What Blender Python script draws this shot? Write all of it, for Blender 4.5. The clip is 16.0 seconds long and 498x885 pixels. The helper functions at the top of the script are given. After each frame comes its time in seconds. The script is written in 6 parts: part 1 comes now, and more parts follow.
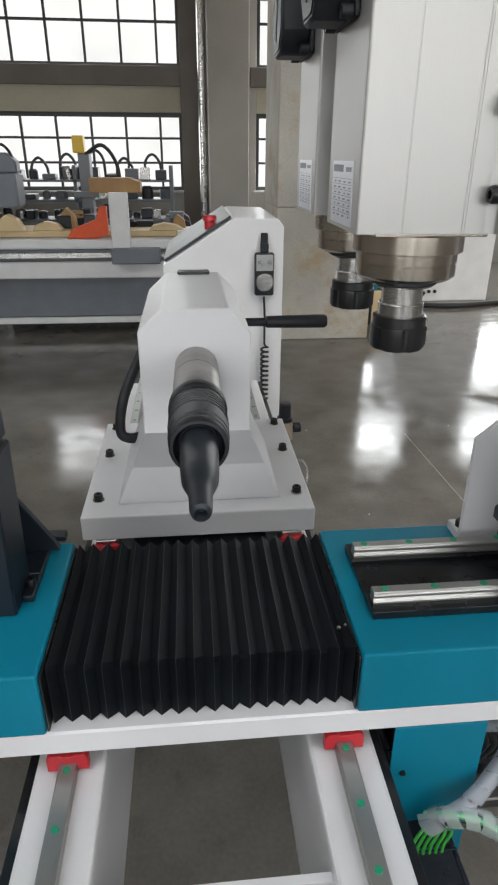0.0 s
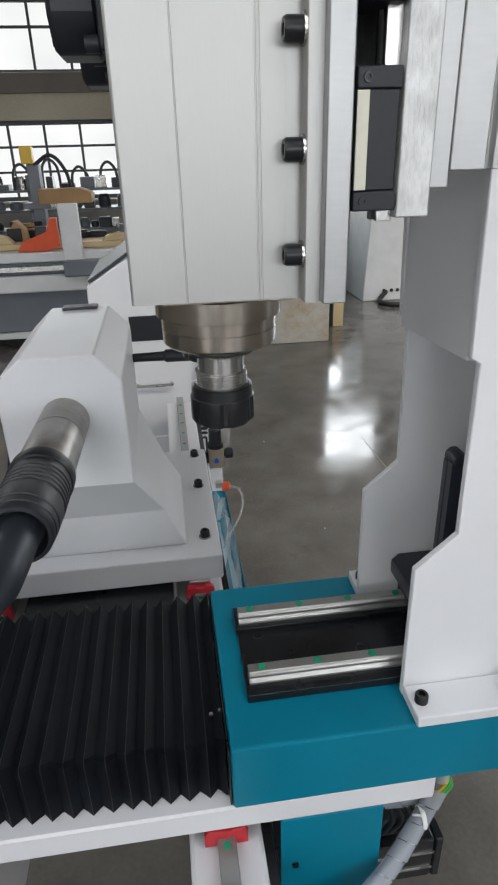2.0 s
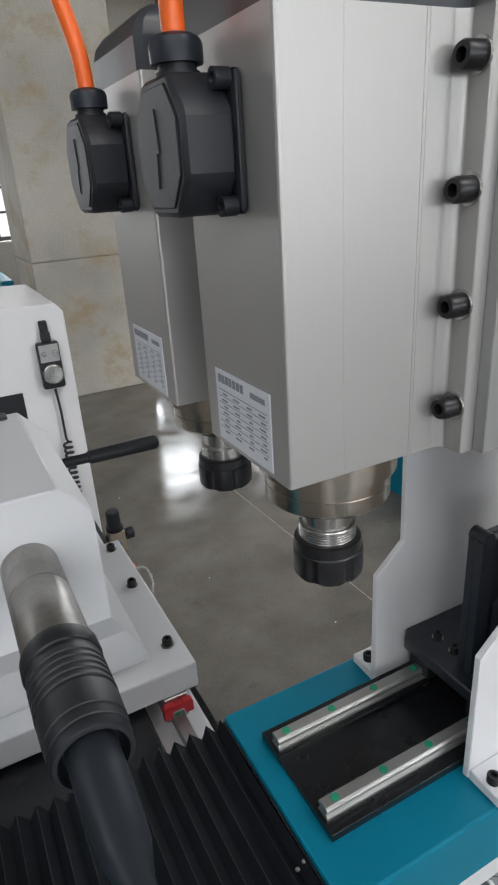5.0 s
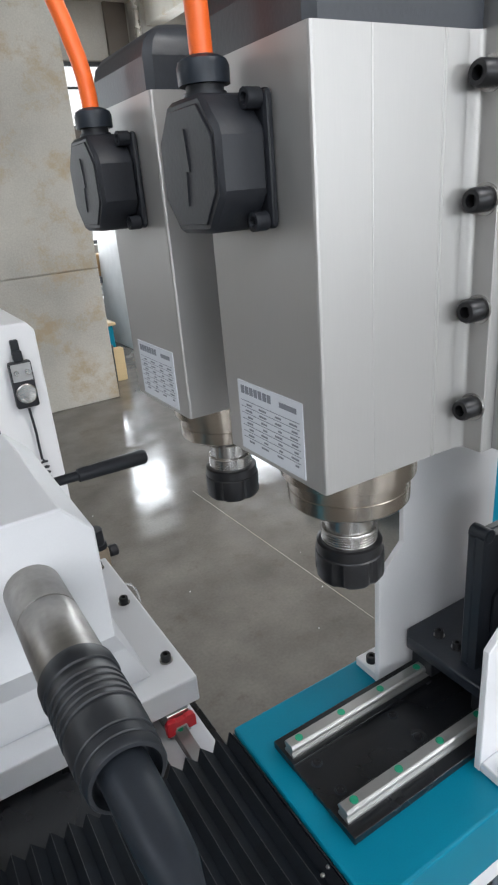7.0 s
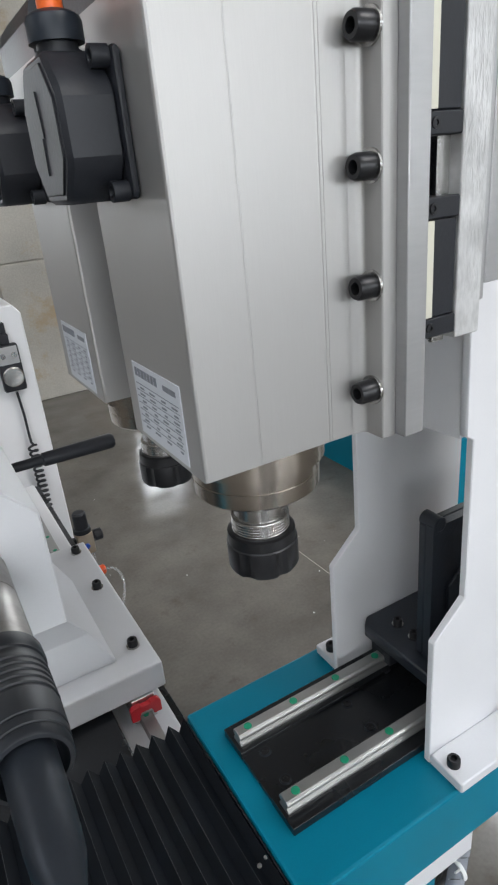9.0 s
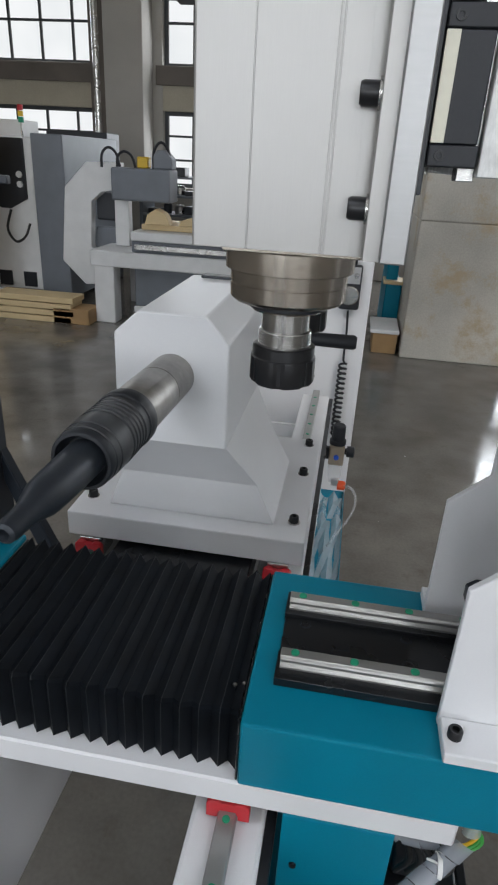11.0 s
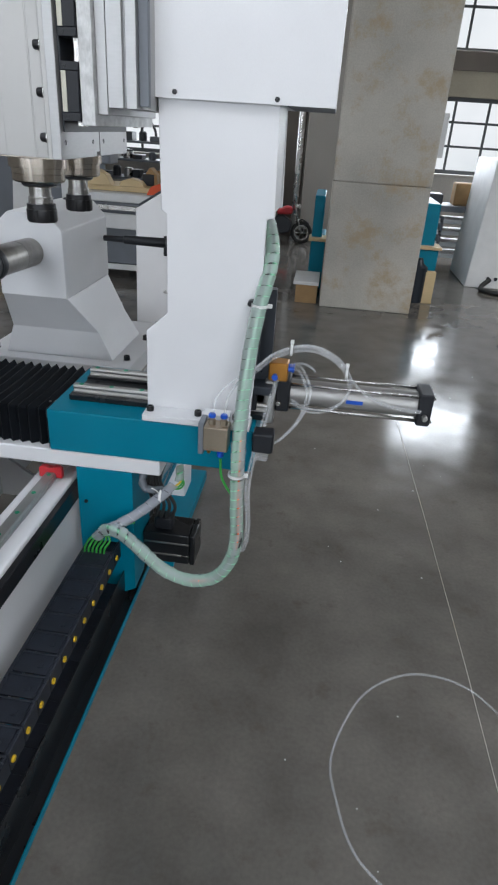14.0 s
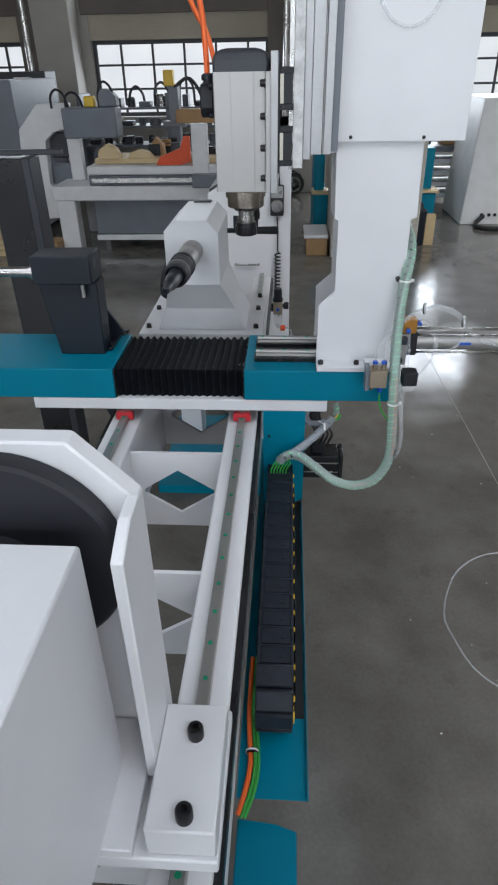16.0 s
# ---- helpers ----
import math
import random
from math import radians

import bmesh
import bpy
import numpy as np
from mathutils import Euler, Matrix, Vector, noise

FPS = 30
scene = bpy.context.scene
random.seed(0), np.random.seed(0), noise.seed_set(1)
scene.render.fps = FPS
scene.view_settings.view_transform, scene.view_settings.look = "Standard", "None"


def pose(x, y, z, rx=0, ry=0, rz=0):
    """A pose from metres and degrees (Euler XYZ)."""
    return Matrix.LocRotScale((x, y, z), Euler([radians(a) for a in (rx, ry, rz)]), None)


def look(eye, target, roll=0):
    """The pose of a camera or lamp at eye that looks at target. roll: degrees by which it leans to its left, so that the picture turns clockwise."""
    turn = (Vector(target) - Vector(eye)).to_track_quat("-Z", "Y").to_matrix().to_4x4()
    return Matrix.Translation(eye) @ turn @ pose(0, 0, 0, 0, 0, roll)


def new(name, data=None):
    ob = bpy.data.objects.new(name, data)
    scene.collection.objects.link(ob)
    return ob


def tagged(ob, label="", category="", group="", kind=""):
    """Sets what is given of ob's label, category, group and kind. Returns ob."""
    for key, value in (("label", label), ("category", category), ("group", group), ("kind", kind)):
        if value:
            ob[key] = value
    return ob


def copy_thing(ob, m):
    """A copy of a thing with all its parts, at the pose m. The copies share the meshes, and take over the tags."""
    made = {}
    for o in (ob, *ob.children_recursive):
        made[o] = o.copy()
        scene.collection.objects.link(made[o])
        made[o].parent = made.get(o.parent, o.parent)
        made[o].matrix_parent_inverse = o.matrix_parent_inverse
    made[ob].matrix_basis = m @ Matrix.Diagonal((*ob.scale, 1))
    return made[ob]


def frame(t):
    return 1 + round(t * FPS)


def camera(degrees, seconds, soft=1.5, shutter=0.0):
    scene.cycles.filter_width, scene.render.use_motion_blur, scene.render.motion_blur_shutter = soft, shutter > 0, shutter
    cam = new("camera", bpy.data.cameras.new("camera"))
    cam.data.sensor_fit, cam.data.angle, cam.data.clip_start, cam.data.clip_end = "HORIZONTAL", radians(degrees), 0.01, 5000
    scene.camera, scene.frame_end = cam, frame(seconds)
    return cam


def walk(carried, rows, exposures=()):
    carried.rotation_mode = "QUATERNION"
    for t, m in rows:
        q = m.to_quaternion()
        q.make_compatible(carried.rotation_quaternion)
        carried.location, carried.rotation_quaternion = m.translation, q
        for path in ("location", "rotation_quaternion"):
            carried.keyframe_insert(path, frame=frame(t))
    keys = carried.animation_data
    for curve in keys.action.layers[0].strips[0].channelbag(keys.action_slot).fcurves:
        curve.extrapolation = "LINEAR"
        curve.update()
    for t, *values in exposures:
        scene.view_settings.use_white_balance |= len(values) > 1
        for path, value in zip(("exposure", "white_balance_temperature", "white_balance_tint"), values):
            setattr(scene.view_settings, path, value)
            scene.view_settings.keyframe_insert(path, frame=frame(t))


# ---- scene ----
cam = camera(44.2, 16.0, soft=2.2)
PATH = [
    (0, (-0.003, -0.009, 1.708), (0.17, 1.796, 0.865), 0.3),
    (0.5, (0.038, -0.059, 1.729), (0.052, 1.763, 0.904), -0.1),
    (1, (0.113, -0.025, 1.741), (0.091, 1.799, 0.921), -1.5),
    (1.5, (0.152, 0.054, 1.748), (0.346, 1.861, 0.912), -1.7),
    (2, (0.178, 0.089, 1.747), (0.409, 1.887, 0.904), -1.6),
    (2.5, (0.186, 0.101, 1.754), (0.405, 1.887, 0.88), -1.8),
    (3, (0.212, 0.115, 1.748), (0.392, 1.871, 0.807), -2.2),
    (3.5, (0.204, 0.102, 1.754), (0.155, 1.872, 0.825), -3.5),
    (4, (0.16, 0.151, 1.818), (0.393, 1.9, 0.876), -0.3),
    (4.5, (0.008, 0.243, 1.836), (0.718, 1.929, 1.028), -2.6),
    (7, (-0.078, 0.277, 1.842), (0.844, 1.882, 1.083), -5.0),
    (7.5, (-0.058, 0.27, 1.842), (0.844, 1.882, 1.076), -5.3),
    (8, (-0.026, 0.264, 1.839), (0.863, 1.876, 1.056), -5.5),
    (8.5, (0.002, 0.254, 1.827), (0.873, 1.867, 1.027), -5.6),
    (9, (0.01, 0.248, 1.827), (0.875, 1.862, 1.023), -5.6),
    (11.5, (0.434, 0.06, 1.669), (-0.016, 1.8, 0.791), 5.3),
    (12, (0.615, 0.044, 1.648), (0.139, 1.752, 0.722), 5.8),
    (12.5, (0.719, -0.055, 1.653), (0.245, 1.634, 0.692), 5.8),
    (13, (0.721, -0.316, 1.674), (0.443, 1.435, 0.748), 5.1),
    (13.5, (0.749, -0.513, 1.71), (0.562, 1.254, 0.791), 4.4),
    (14, (0.809, -0.645, 1.72), (0.641, 1.126, 0.804), 3.9),
    (14.5, (0.785, -0.784, 1.731), (0.537, 0.977, 0.816), 2.1),
    (15, (0.618, -0.966, 1.786), (0.462, 0.796, 0.852), 0.6),
    (15.5, (0.449, -1.122, 1.879), (0.373, 0.618, 0.894), -0.1),
    (16, (0.346, -1.186, 1.933), (0.229, 0.514, 0.887), -1.1),
]
TONE = [(0, 0.15, 6800, 10), (2, 0.06, 6600, 10), (4.5, 0.12, 6650, 10), (7, 0.6, 6450, 10), (9, 0.34, 6500, 10), (11.5, -0.02, 6480, 10), (12.5, 0.02, 6380, 10), (14, -0.07, 6280, 10), (16, -0.16, 6230, 10)]
walk(cam, [(t, look(eye, target, roll)) for t, eye, target, roll in PATH], TONE)

# ---- light ----
world = bpy.data.worlds.new("sky")
scene.world = world
world.use_nodes = True
wn = world.node_tree
sky = wn.nodes.new("ShaderNodeTexSky")
sky.sky_type = "NISHITA"
sky.sun_disc = False
sky.sun_elevation = radians(42)
sky.sun_rotation = radians(150)
bg = wn.nodes["Background"]
bg.inputs["Strength"].default_value = 0.15
wn.links.new(sky.outputs["Color"], bg.inputs["Color"])

sun = new("sun", bpy.data.lights.new("sun", "SUN"))
sun.data.energy = 0.8
sun.data.angle = radians(12)
sun.data.color = (1.0, 0.96, 0.9)
sun.matrix_world = look((6, -10, 12), (0, 0, 0))


def window_lamp(name, x, y, z, w, h, turn, watts, tip=74):
    """Daylight that comes in through one window opening."""
    lamp = new(name, bpy.data.lights.new(name, "AREA"))
    lamp.data.shape, lamp.data.size, lamp.data.size_y = "RECTANGLE", w, h
    lamp.data.energy = watts
    lamp.data.color = (0.89, 0.945, 1.0)
    lamp.matrix_world = pose(x, y, z, tip, 0, turn)
    return lamp


WALL_N, WALL_S, HALL = 11.0, -9.0, 8.0
BAYS = (-7.24, -3.05, 1.14, 5.33)
LOW, HIGH, TOP = (1.2, 2.34), (2.96, 3.92), 4.7
for bx, share in zip(BAYS, (0.5, 0.5, 1.2, 1.2)):
    for z0, z1, north, south in ((*LOW, 66 * share, 48), (*HIGH, 60 * share, 98)):
        window_lamp("window_daylight", bx + 1.51, WALL_N - 0.02, (z0 + z1) / 2, 2.9, z1 - z0 - 0.1, 180, north)
        window_lamp("window_daylight", bx + 1.51, WALL_S + 0.02, (z0 + z1) / 2, 2.9, z1 - z0 - 0.1, 0, south, 92)

# unseen roof openings over the machine, with area lamps added as fill light
ROOF_FILLS = [(-5.0, -0.6, -3.7, -0.3, 150), (0.6, 5.0, -3.7, -0.3, 122), (-6.6, -3.4, 1.8, 4.8, 80), (3.9, 7.1, 1.8, 4.8, 160)]
for x0, x1, y0, y1, watts in ROOF_FILLS:
    lamp = new("roof_fill", bpy.data.lights.new("roof_fill", "AREA"))
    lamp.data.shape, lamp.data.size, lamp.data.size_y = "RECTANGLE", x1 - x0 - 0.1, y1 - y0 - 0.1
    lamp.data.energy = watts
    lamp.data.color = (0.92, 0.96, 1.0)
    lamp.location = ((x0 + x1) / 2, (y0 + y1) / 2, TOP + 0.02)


# ---- materials ----
def paint(name, colour, rough=0.4, metal=0.0, vary=0.06, scale=6.0, bump=0.02, grain=180.0, stretch=None, spread=0.06, coat=0.0, gloss=0.5):
    """A surface with a broad drift of tone, a fine grain and a little relief."""
    m = bpy.data.materials.new(name)
    m.use_nodes = True
    t = m.node_tree
    n, k = t.nodes, t.links
    b = n["Principled BSDF"]
    co = n.new("ShaderNodeTexCoord")
    mp = n.new("ShaderNodeMapping")
    mp.inputs["Scale"].default_value = stretch or (1, 1, 1)
    k.new(co.outputs["Object"], mp.inputs["Vector"])
    big = n.new("ShaderNodeTexNoise")
    big.inputs["Scale"].default_value = scale
    big.inputs["Detail"].default_value = 5
    fine = n.new("ShaderNodeTexNoise")
    fine.inputs["Scale"].default_value = grain
    fine.inputs["Detail"].default_value = 3
    k.new(co.outputs["Object"], big.inputs["Vector"])
    k.new(mp.outputs["Vector"], fine.inputs["Vector"])
    mix = n.new("ShaderNodeMath")
    mix.operation = "MULTIPLY_ADD"
    mix.inputs[1].default_value = 0.35
    k.new(fine.outputs["Fac"], mix.inputs[0])
    k.new(big.outputs["Fac"], mix.inputs[2])
    ramp = n.new("ShaderNodeValToRGB")
    lo = [max(0.0, c * (1 - 2.2 * vary)) for c in colour]
    hi = [min(1.0, c * (1 + 1.4 * vary)) for c in colour]
    ramp.color_ramp.elements[0].position, ramp.color_ramp.elements[1].position = 0.42, 0.95
    ramp.color_ramp.elements[0].color = (*lo, 1)
    ramp.color_ramp.elements[1].color = (*hi, 1)
    k.new(mix.outputs[0], ramp.inputs["Fac"])
    k.new(ramp.outputs["Color"], b.inputs["Base Color"])
    rr = n.new("ShaderNodeMapRange")
    rr.inputs["To Min"].default_value = max(0.02, rough - spread)
    rr.inputs["To Max"].default_value = min(1.0, rough + spread)
    k.new(big.outputs["Fac"], rr.inputs["Value"])
    k.new(rr.outputs["Result"], b.inputs["Roughness"])
    b.inputs["Metallic"].default_value = metal
    b.inputs["Coat Weight"].default_value = coat
    b.inputs["Specular IOR Level"].default_value = gloss
    if bump:
        bu = n.new("ShaderNodeBump")
        bu.inputs["Strength"].default_value = bump * 10
        bu.inputs["Distance"].default_value = 0.0006
        k.new(fine.outputs["Fac"], bu.inputs["Height"])
        k.new(bu.outputs["Normal"], b.inputs["Normal"])
    return m


WHITE = paint("white_powder_coat", (0.72, 0.72, 0.735), 0.38, vary=0.02, bump=0.02, grain=420, coat=0.05)
WHITE_FAR = paint("white_paint", (0.72, 0.72, 0.72), 0.45, vary=0.04)
TEAL = paint("teal_powder_coat", (0.0, 0.185, 0.28), 0.42, vary=0.05, bump=0.02, grain=420, gloss=0.22)
ALU = paint("brushed_aluminium", (0.44, 0.432, 0.42), 0.46, metal=0.7, vary=0.03, bump=0.004, grain=60, stretch=(40, 40, 1), spread=0.03)
ALU_SIDE = paint("milled_aluminium", (0.43, 0.43, 0.43), 0.42, metal=0.7, vary=0.05, scale=9, bump=0.012, grain=40, stretch=(1, 1, 7))
MILLED = paint("rough_milled_aluminium", (0.60, 0.60, 0.595), 0.5, metal=0.5, vary=0.16, scale=30, bump=0.12, grain=55, stretch=(7, 1, 2.2))
STEEL = paint("ground_steel", (0.50, 0.49, 0.475), 0.27, metal=1.0, vary=0.05, bump=0.01, grain=140, stretch=(1, 1, 20))
RAIL = paint("rail_steel", (0.40, 0.395, 0.38), 0.36, metal=0.75, vary=0.06, bump=0.01, grain=120, stretch=(1, 20, 1))
QUILL = paint("oiled_steel_quill", (0.33, 0.315, 0.295), 0.38, metal=0.9, vary=0.16, scale=14, bump=0.02, grain=90)
BRONZE = paint("turned_steel_nose", (0.46, 0.41, 0.355), 0.25, metal=1.0, vary=0.10, scale=18, bump=0)
BLACK = paint("black_plastic", (0.014, 0.0155, 0.020), 0.48, vary=0.12, bump=0.03, grain=300, gloss=0.4)
CHAIN_BLACK = paint("dusty_black_nylon", (0.019, 0.023, 0.033), 0.5, vary=0.18, scale=30, bump=0.02, grain=200, gloss=0.3)
BLACK_OXIDE = paint("black_oxide_steel", (0.022, 0.022, 0.024), 0.34, metal=0.4, vary=0.15, bump=0.02)
BLACK_BASE = paint("black_painted_plate", (0.010, 0.011, 0.013), 0.28, vary=0.15, bump=0.01)
BELLOWS = paint("black_coated_cloth", (0.0042, 0.0060, 0.0088), 0.6, vary=0.25, scale=20, bump=0.03, grain=500, gloss=0.14)
FOLD_GLINT = paint("fold_highlight_cloth", (0.010, 0.0125, 0.016), 0.5, vary=0.5, scale=40, bump=0.02)
IVORY = paint("ivory_plastic", (0.62, 0.60, 0.50), 0.5, vary=0.04)
BROWN = paint("dark_brown", (0.12, 0.10, 0.085), 0.55, vary=0.12, scale=2)
GRAPHITE = paint("graphite_paint", (0.032, 0.036, 0.044), 0.42, vary=0.08, bump=0.03, grain=300)
POST = paint("blue_black_paint", (0.010, 0.015, 0.023), 0.42, vary=0.1, bump=0.02, grain=300, gloss=0.4)
CAST = paint("blue_grey_cast_paint", (0.020, 0.025, 0.034), 0.4, vary=0.1, bump=0.04, grain=260)
CENTRE = paint("blued_steel", (0.030, 0.036, 0.046), 0.42, metal=0.3, vary=0.1, bump=0.01)
SLEEVE = paint("black_oiled_sleeve", (0.012, 0.0145, 0.019), 0.46, metal=0.0, vary=0.15, bump=0.01)
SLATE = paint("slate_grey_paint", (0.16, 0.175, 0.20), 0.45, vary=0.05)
RED = paint("red_plastic", (0.52, 0.02, 0.03), 0.4, vary=0.08)
GREEN = paint("green_plastic_plug", (0.01, 0.30, 0.16), 0.45, vary=0.08)
BLUE = paint("blue_plastic", (0.01, 0.09, 0.55), 0.35, vary=0.05)
YELLOW = paint("yellow_plastic", (0.70, 0.45, 0.02), 0.4, vary=0.06)
ORANGE = paint("orange_cable", (0.85, 0.14, 0.02), 0.4, vary=0.05)
ORANGE_PAINT = paint("orange_paint", (0.72, 0.09, 0.02), 0.5, vary=0.06)
BRASS = paint("anodised_valve", (0.40, 0.33, 0.25), 0.35, metal=0.8, vary=0.05)
AMBER = paint("amber_anodised", (0.48, 0.22, 0.04), 0.35, metal=0.6, vary=0.05)
GREEN_WIRE = paint("green_wire", (0.04, 0.34, 0.05), 0.4, vary=0.1)
WOOD = paint("pale_plywood", (0.60, 0.46, 0.26), 0.6, vary=0.09, scale=2.0, grain=9, stretch=(1, 14, 14))
CARDBOARD = paint("brown_cardboard", (0.36, 0.22, 0.10), 0.7, vary=0.1)
LABEL = paint("printed_label", (0.60, 0.62, 0.66), 0.35, vary=0.03)
INK = paint("label_ink", (0.20, 0.21, 0.24), 0.5, vary=0.05)
RUBBER = paint("dark_rubber", (0.02, 0.02, 0.02), 0.6, vary=0.1)


def film(name, colour, see_through, rough=0.22):
    """Milky plastic film: part of the light passes straight through."""
    m = bpy.data.materials.new(name)
    m.use_nodes = True
    t = m.node_tree
    n, k = t.nodes, t.links
    b = n["Principled BSDF"]
    b.inputs["Base Color"].default_value = (*colour, 1)
    b.inputs["Roughness"].default_value = rough
    clearer = n.new("ShaderNodeBsdfTransparent")
    mix = n.new("ShaderNodeMixShader")
    mix.inputs["Fac"].default_value = see_through
    k.new(b.outputs["BSDF"], mix.inputs[1])
    k.new(clearer.outputs["BSDF"], mix.inputs[2])
    k.new(mix.outputs["Shader"], n["Material Output"].inputs["Surface"])
    return m


WRAP = film("milky_spiral_wrap", (0.66, 0.77, 0.73), 0.62, 0.16)
WRAP_GREY = film("grey_spiral_wrap", (0.52, 0.55, 0.62), 0.55, 0.16)
TUBE = film("clear_air_tube", (0.80, 0.82, 0.84), 0.80, 0.08)
FILM = film("clear_packing_film", (0.80, 0.86, 0.90), 0.62, 0.06)
GREY_WIRE = paint("grey_wire", (0.30, 0.31, 0.33), 0.4, vary=0.08)
PALE_GREEN = paint("pale_green_wire", (0.22, 0.50, 0.32), 0.4, vary=0.1)
TIE = paint("white_nylon_tie", (0.75, 0.75, 0.74), 0.4, vary=0.03)


def concrete(name, colour, rough, patch, bump=0.3, stain=0.5, start=0.60, gloss=0.5, depth=(0.80, 1.16), dirty=(0.62, 0.52, 0.38)):
    """Concrete with cloudy patches, fine sand and scattered stains."""
    m = bpy.data.materials.new(name)
    m.use_nodes = True
    t = m.node_tree
    n, k = t.nodes, t.links
    b = n["Principled BSDF"]
    co = n.new("ShaderNodeTexCoord")

    def cloud(scale, detail, lo, hi):
        a = n.new("ShaderNodeTexNoise")
        a.inputs["Scale"].default_value, a.inputs["Detail"].default_value = scale, detail
        k.new(co.outputs["Object"], a.inputs["Vector"])
        r = n.new("ShaderNodeMapRange")
        r.inputs["From Min"].default_value, r.inputs["From Max"].default_value = 0.3, 0.72
        r.inputs["To Min"].default_value, r.inputs["To Max"].default_value = lo, hi
        k.new(a.outputs["Fac"], r.inputs["Value"])
        return r.outputs["Result"]

    broad = cloud(patch, 6, *depth)
    fine = cloud(70, 4, 0.92, 1.08)
    both = n.new("ShaderNodeMath")
    both.operation = "MULTIPLY"
    k.new(broad, both.inputs[0])
    k.new(fine, both.inputs[1])
    mix = n.new("ShaderNodeMixRGB")
    mix.blend_type = "MULTIPLY"
    mix.inputs["Fac"].default_value = 1
    mix.inputs["Color1"].default_value = (*colour, 1)
    k.new(both.outputs[0], mix.inputs["Color2"])
    spots = n.new("ShaderNodeTexNoise")
    spots.inputs["Scale"].default_value = patch * 2.3
    spots.inputs["Detail"].default_value = 8
    spots.inputs["Roughness"].default_value = 0.7
    k.new(co.outputs["Object"], spots.inputs["Vector"])
    cut = n.new("ShaderNodeMapRange")
    cut.inputs["From Min"].default_value, cut.inputs["From Max"].default_value = start, start + 0.14
    cut.inputs["To Max"].default_value = stain
    k.new(spots.outputs["Fac"], cut.inputs["Value"])
    dirt = n.new("ShaderNodeMixRGB")
    dirt.inputs["Color2"].default_value = (*[c * d for c, d in zip(colour, dirty)], 1)
    k.new(cut.outputs["Result"], dirt.inputs["Fac"])
    k.new(mix.outputs["Color"], dirt.inputs["Color1"])
    k.new(dirt.outputs["Color"], b.inputs["Base Color"])
    b.inputs["Specular IOR Level"].default_value = gloss
    r = cloud(patch * 1.7, 5, rough - 0.07, rough + 0.09)
    k.new(r, b.inputs["Roughness"])
    bu = n.new("ShaderNodeBump")
    bu.inputs["Strength"].default_value = bump
    bu.inputs["Distance"].default_value = 0.002
    k.new(fine, bu.inputs["Height"])
    k.new(bu.outputs["Normal"], b.inputs["Normal"])
    return m


FLOOR = concrete("polished_concrete", (0.150, 0.138, 0.124), 0.13, 3.2, 0.02, 0.5, 0.57, 0.55, (0.74, 1.24), (0.60, 0.54, 0.47))
PILLAR = concrete("cast_concrete", (0.52, 0.49, 0.435), 0.8, 1.1, 0.3, 0.7, 0.51, 0.5, (0.74, 1.16), (0.78, 0.60, 0.36))
WALL = concrete("plastered_wall", (0.40, 0.38, 0.35), 0.8, 0.6, 0.2, 0.3)
BEAM = concrete("painted_lintel", (0.42, 0.38, 0.30), 0.75, 0.6, 0.1, 0.3)
FRAME = paint("window_frame_paint", (0.045, 0.05, 0.055), 0.5, vary=0.08)


# ---- builders ----
def origin(ob):
    o = Vector((0, 0, 0))
    while ob is not None:
        o += ob.location
        ob = ob.parent
    return o


def mesh_from(name, bm, material, smooth):
    me = bpy.data.meshes.new(name)
    bm.normal_update()
    if smooth:
        for f in bm.faces:
            n = f.normal
            # broad flat faces stay flat, so that only roundings shade smoothly
            f.smooth = not (len(f.verts) > 4 or f.calc_area() > 0.003 or max(abs(n.x), abs(n.y), abs(n.z)) > 0.9999)
        for e in bm.edges:
            if len(e.link_faces) == 2 and e.calc_face_angle(0) > 0.6:
                e.smooth = False
    bm.to_mesh(me)
    bm.free()
    me.materials.append(material)
    return me


def part(name, bm, material, parent=None, label="", smooth=True):
    """One mesh, built in world metres, under a thing or a part."""
    if parent is not None:
        bmesh.ops.translate(bm, verts=bm.verts, vec=-origin(parent))
    ob = new(name, mesh_from(name, bm, material, smooth))
    ob.parent = parent
    if label:
        ob["label"] = label
    return ob


def thing(name, at, label, category, group="", kind=""):
    ob = new(name)
    ob.empty_display_size = 0.05
    ob.location = at
    return tagged(ob, label, category, group, kind)


def solo(name, bm, material, label, category, group="", kind="", at=None, smooth=True):
    """A thing of one single mesh."""
    if at is not None:
        bmesh.ops.translate(bm, verts=bm.verts, vec=-Vector(at))
    ob = new(name, mesh_from(name, bm, material, smooth))
    if at is not None:
        ob.location = at
    return tagged(ob, label, category, group, kind)


def B():
    return bmesh.new()


def box(bm, x0, x1, y0, y1, z0, z1, bevel=0.0015, seg=1):
    r = bmesh.ops.create_cube(bm, size=1)
    vs = r["verts"]
    bmesh.ops.scale(bm, verts=vs, vec=(abs(x1 - x0), abs(y1 - y0), abs(z1 - z0)))
    bmesh.ops.translate(bm, verts=vs, vec=((x0 + x1) / 2, (y0 + y1) / 2, (z0 + z1) / 2))
    if bevel:
        es = list({e for v in vs for e in v.link_edges})
        bmesh.ops.bevel(bm, geom=es, offset=bevel, segments=seg, affect="EDGES", profile=0.5)
    return bm


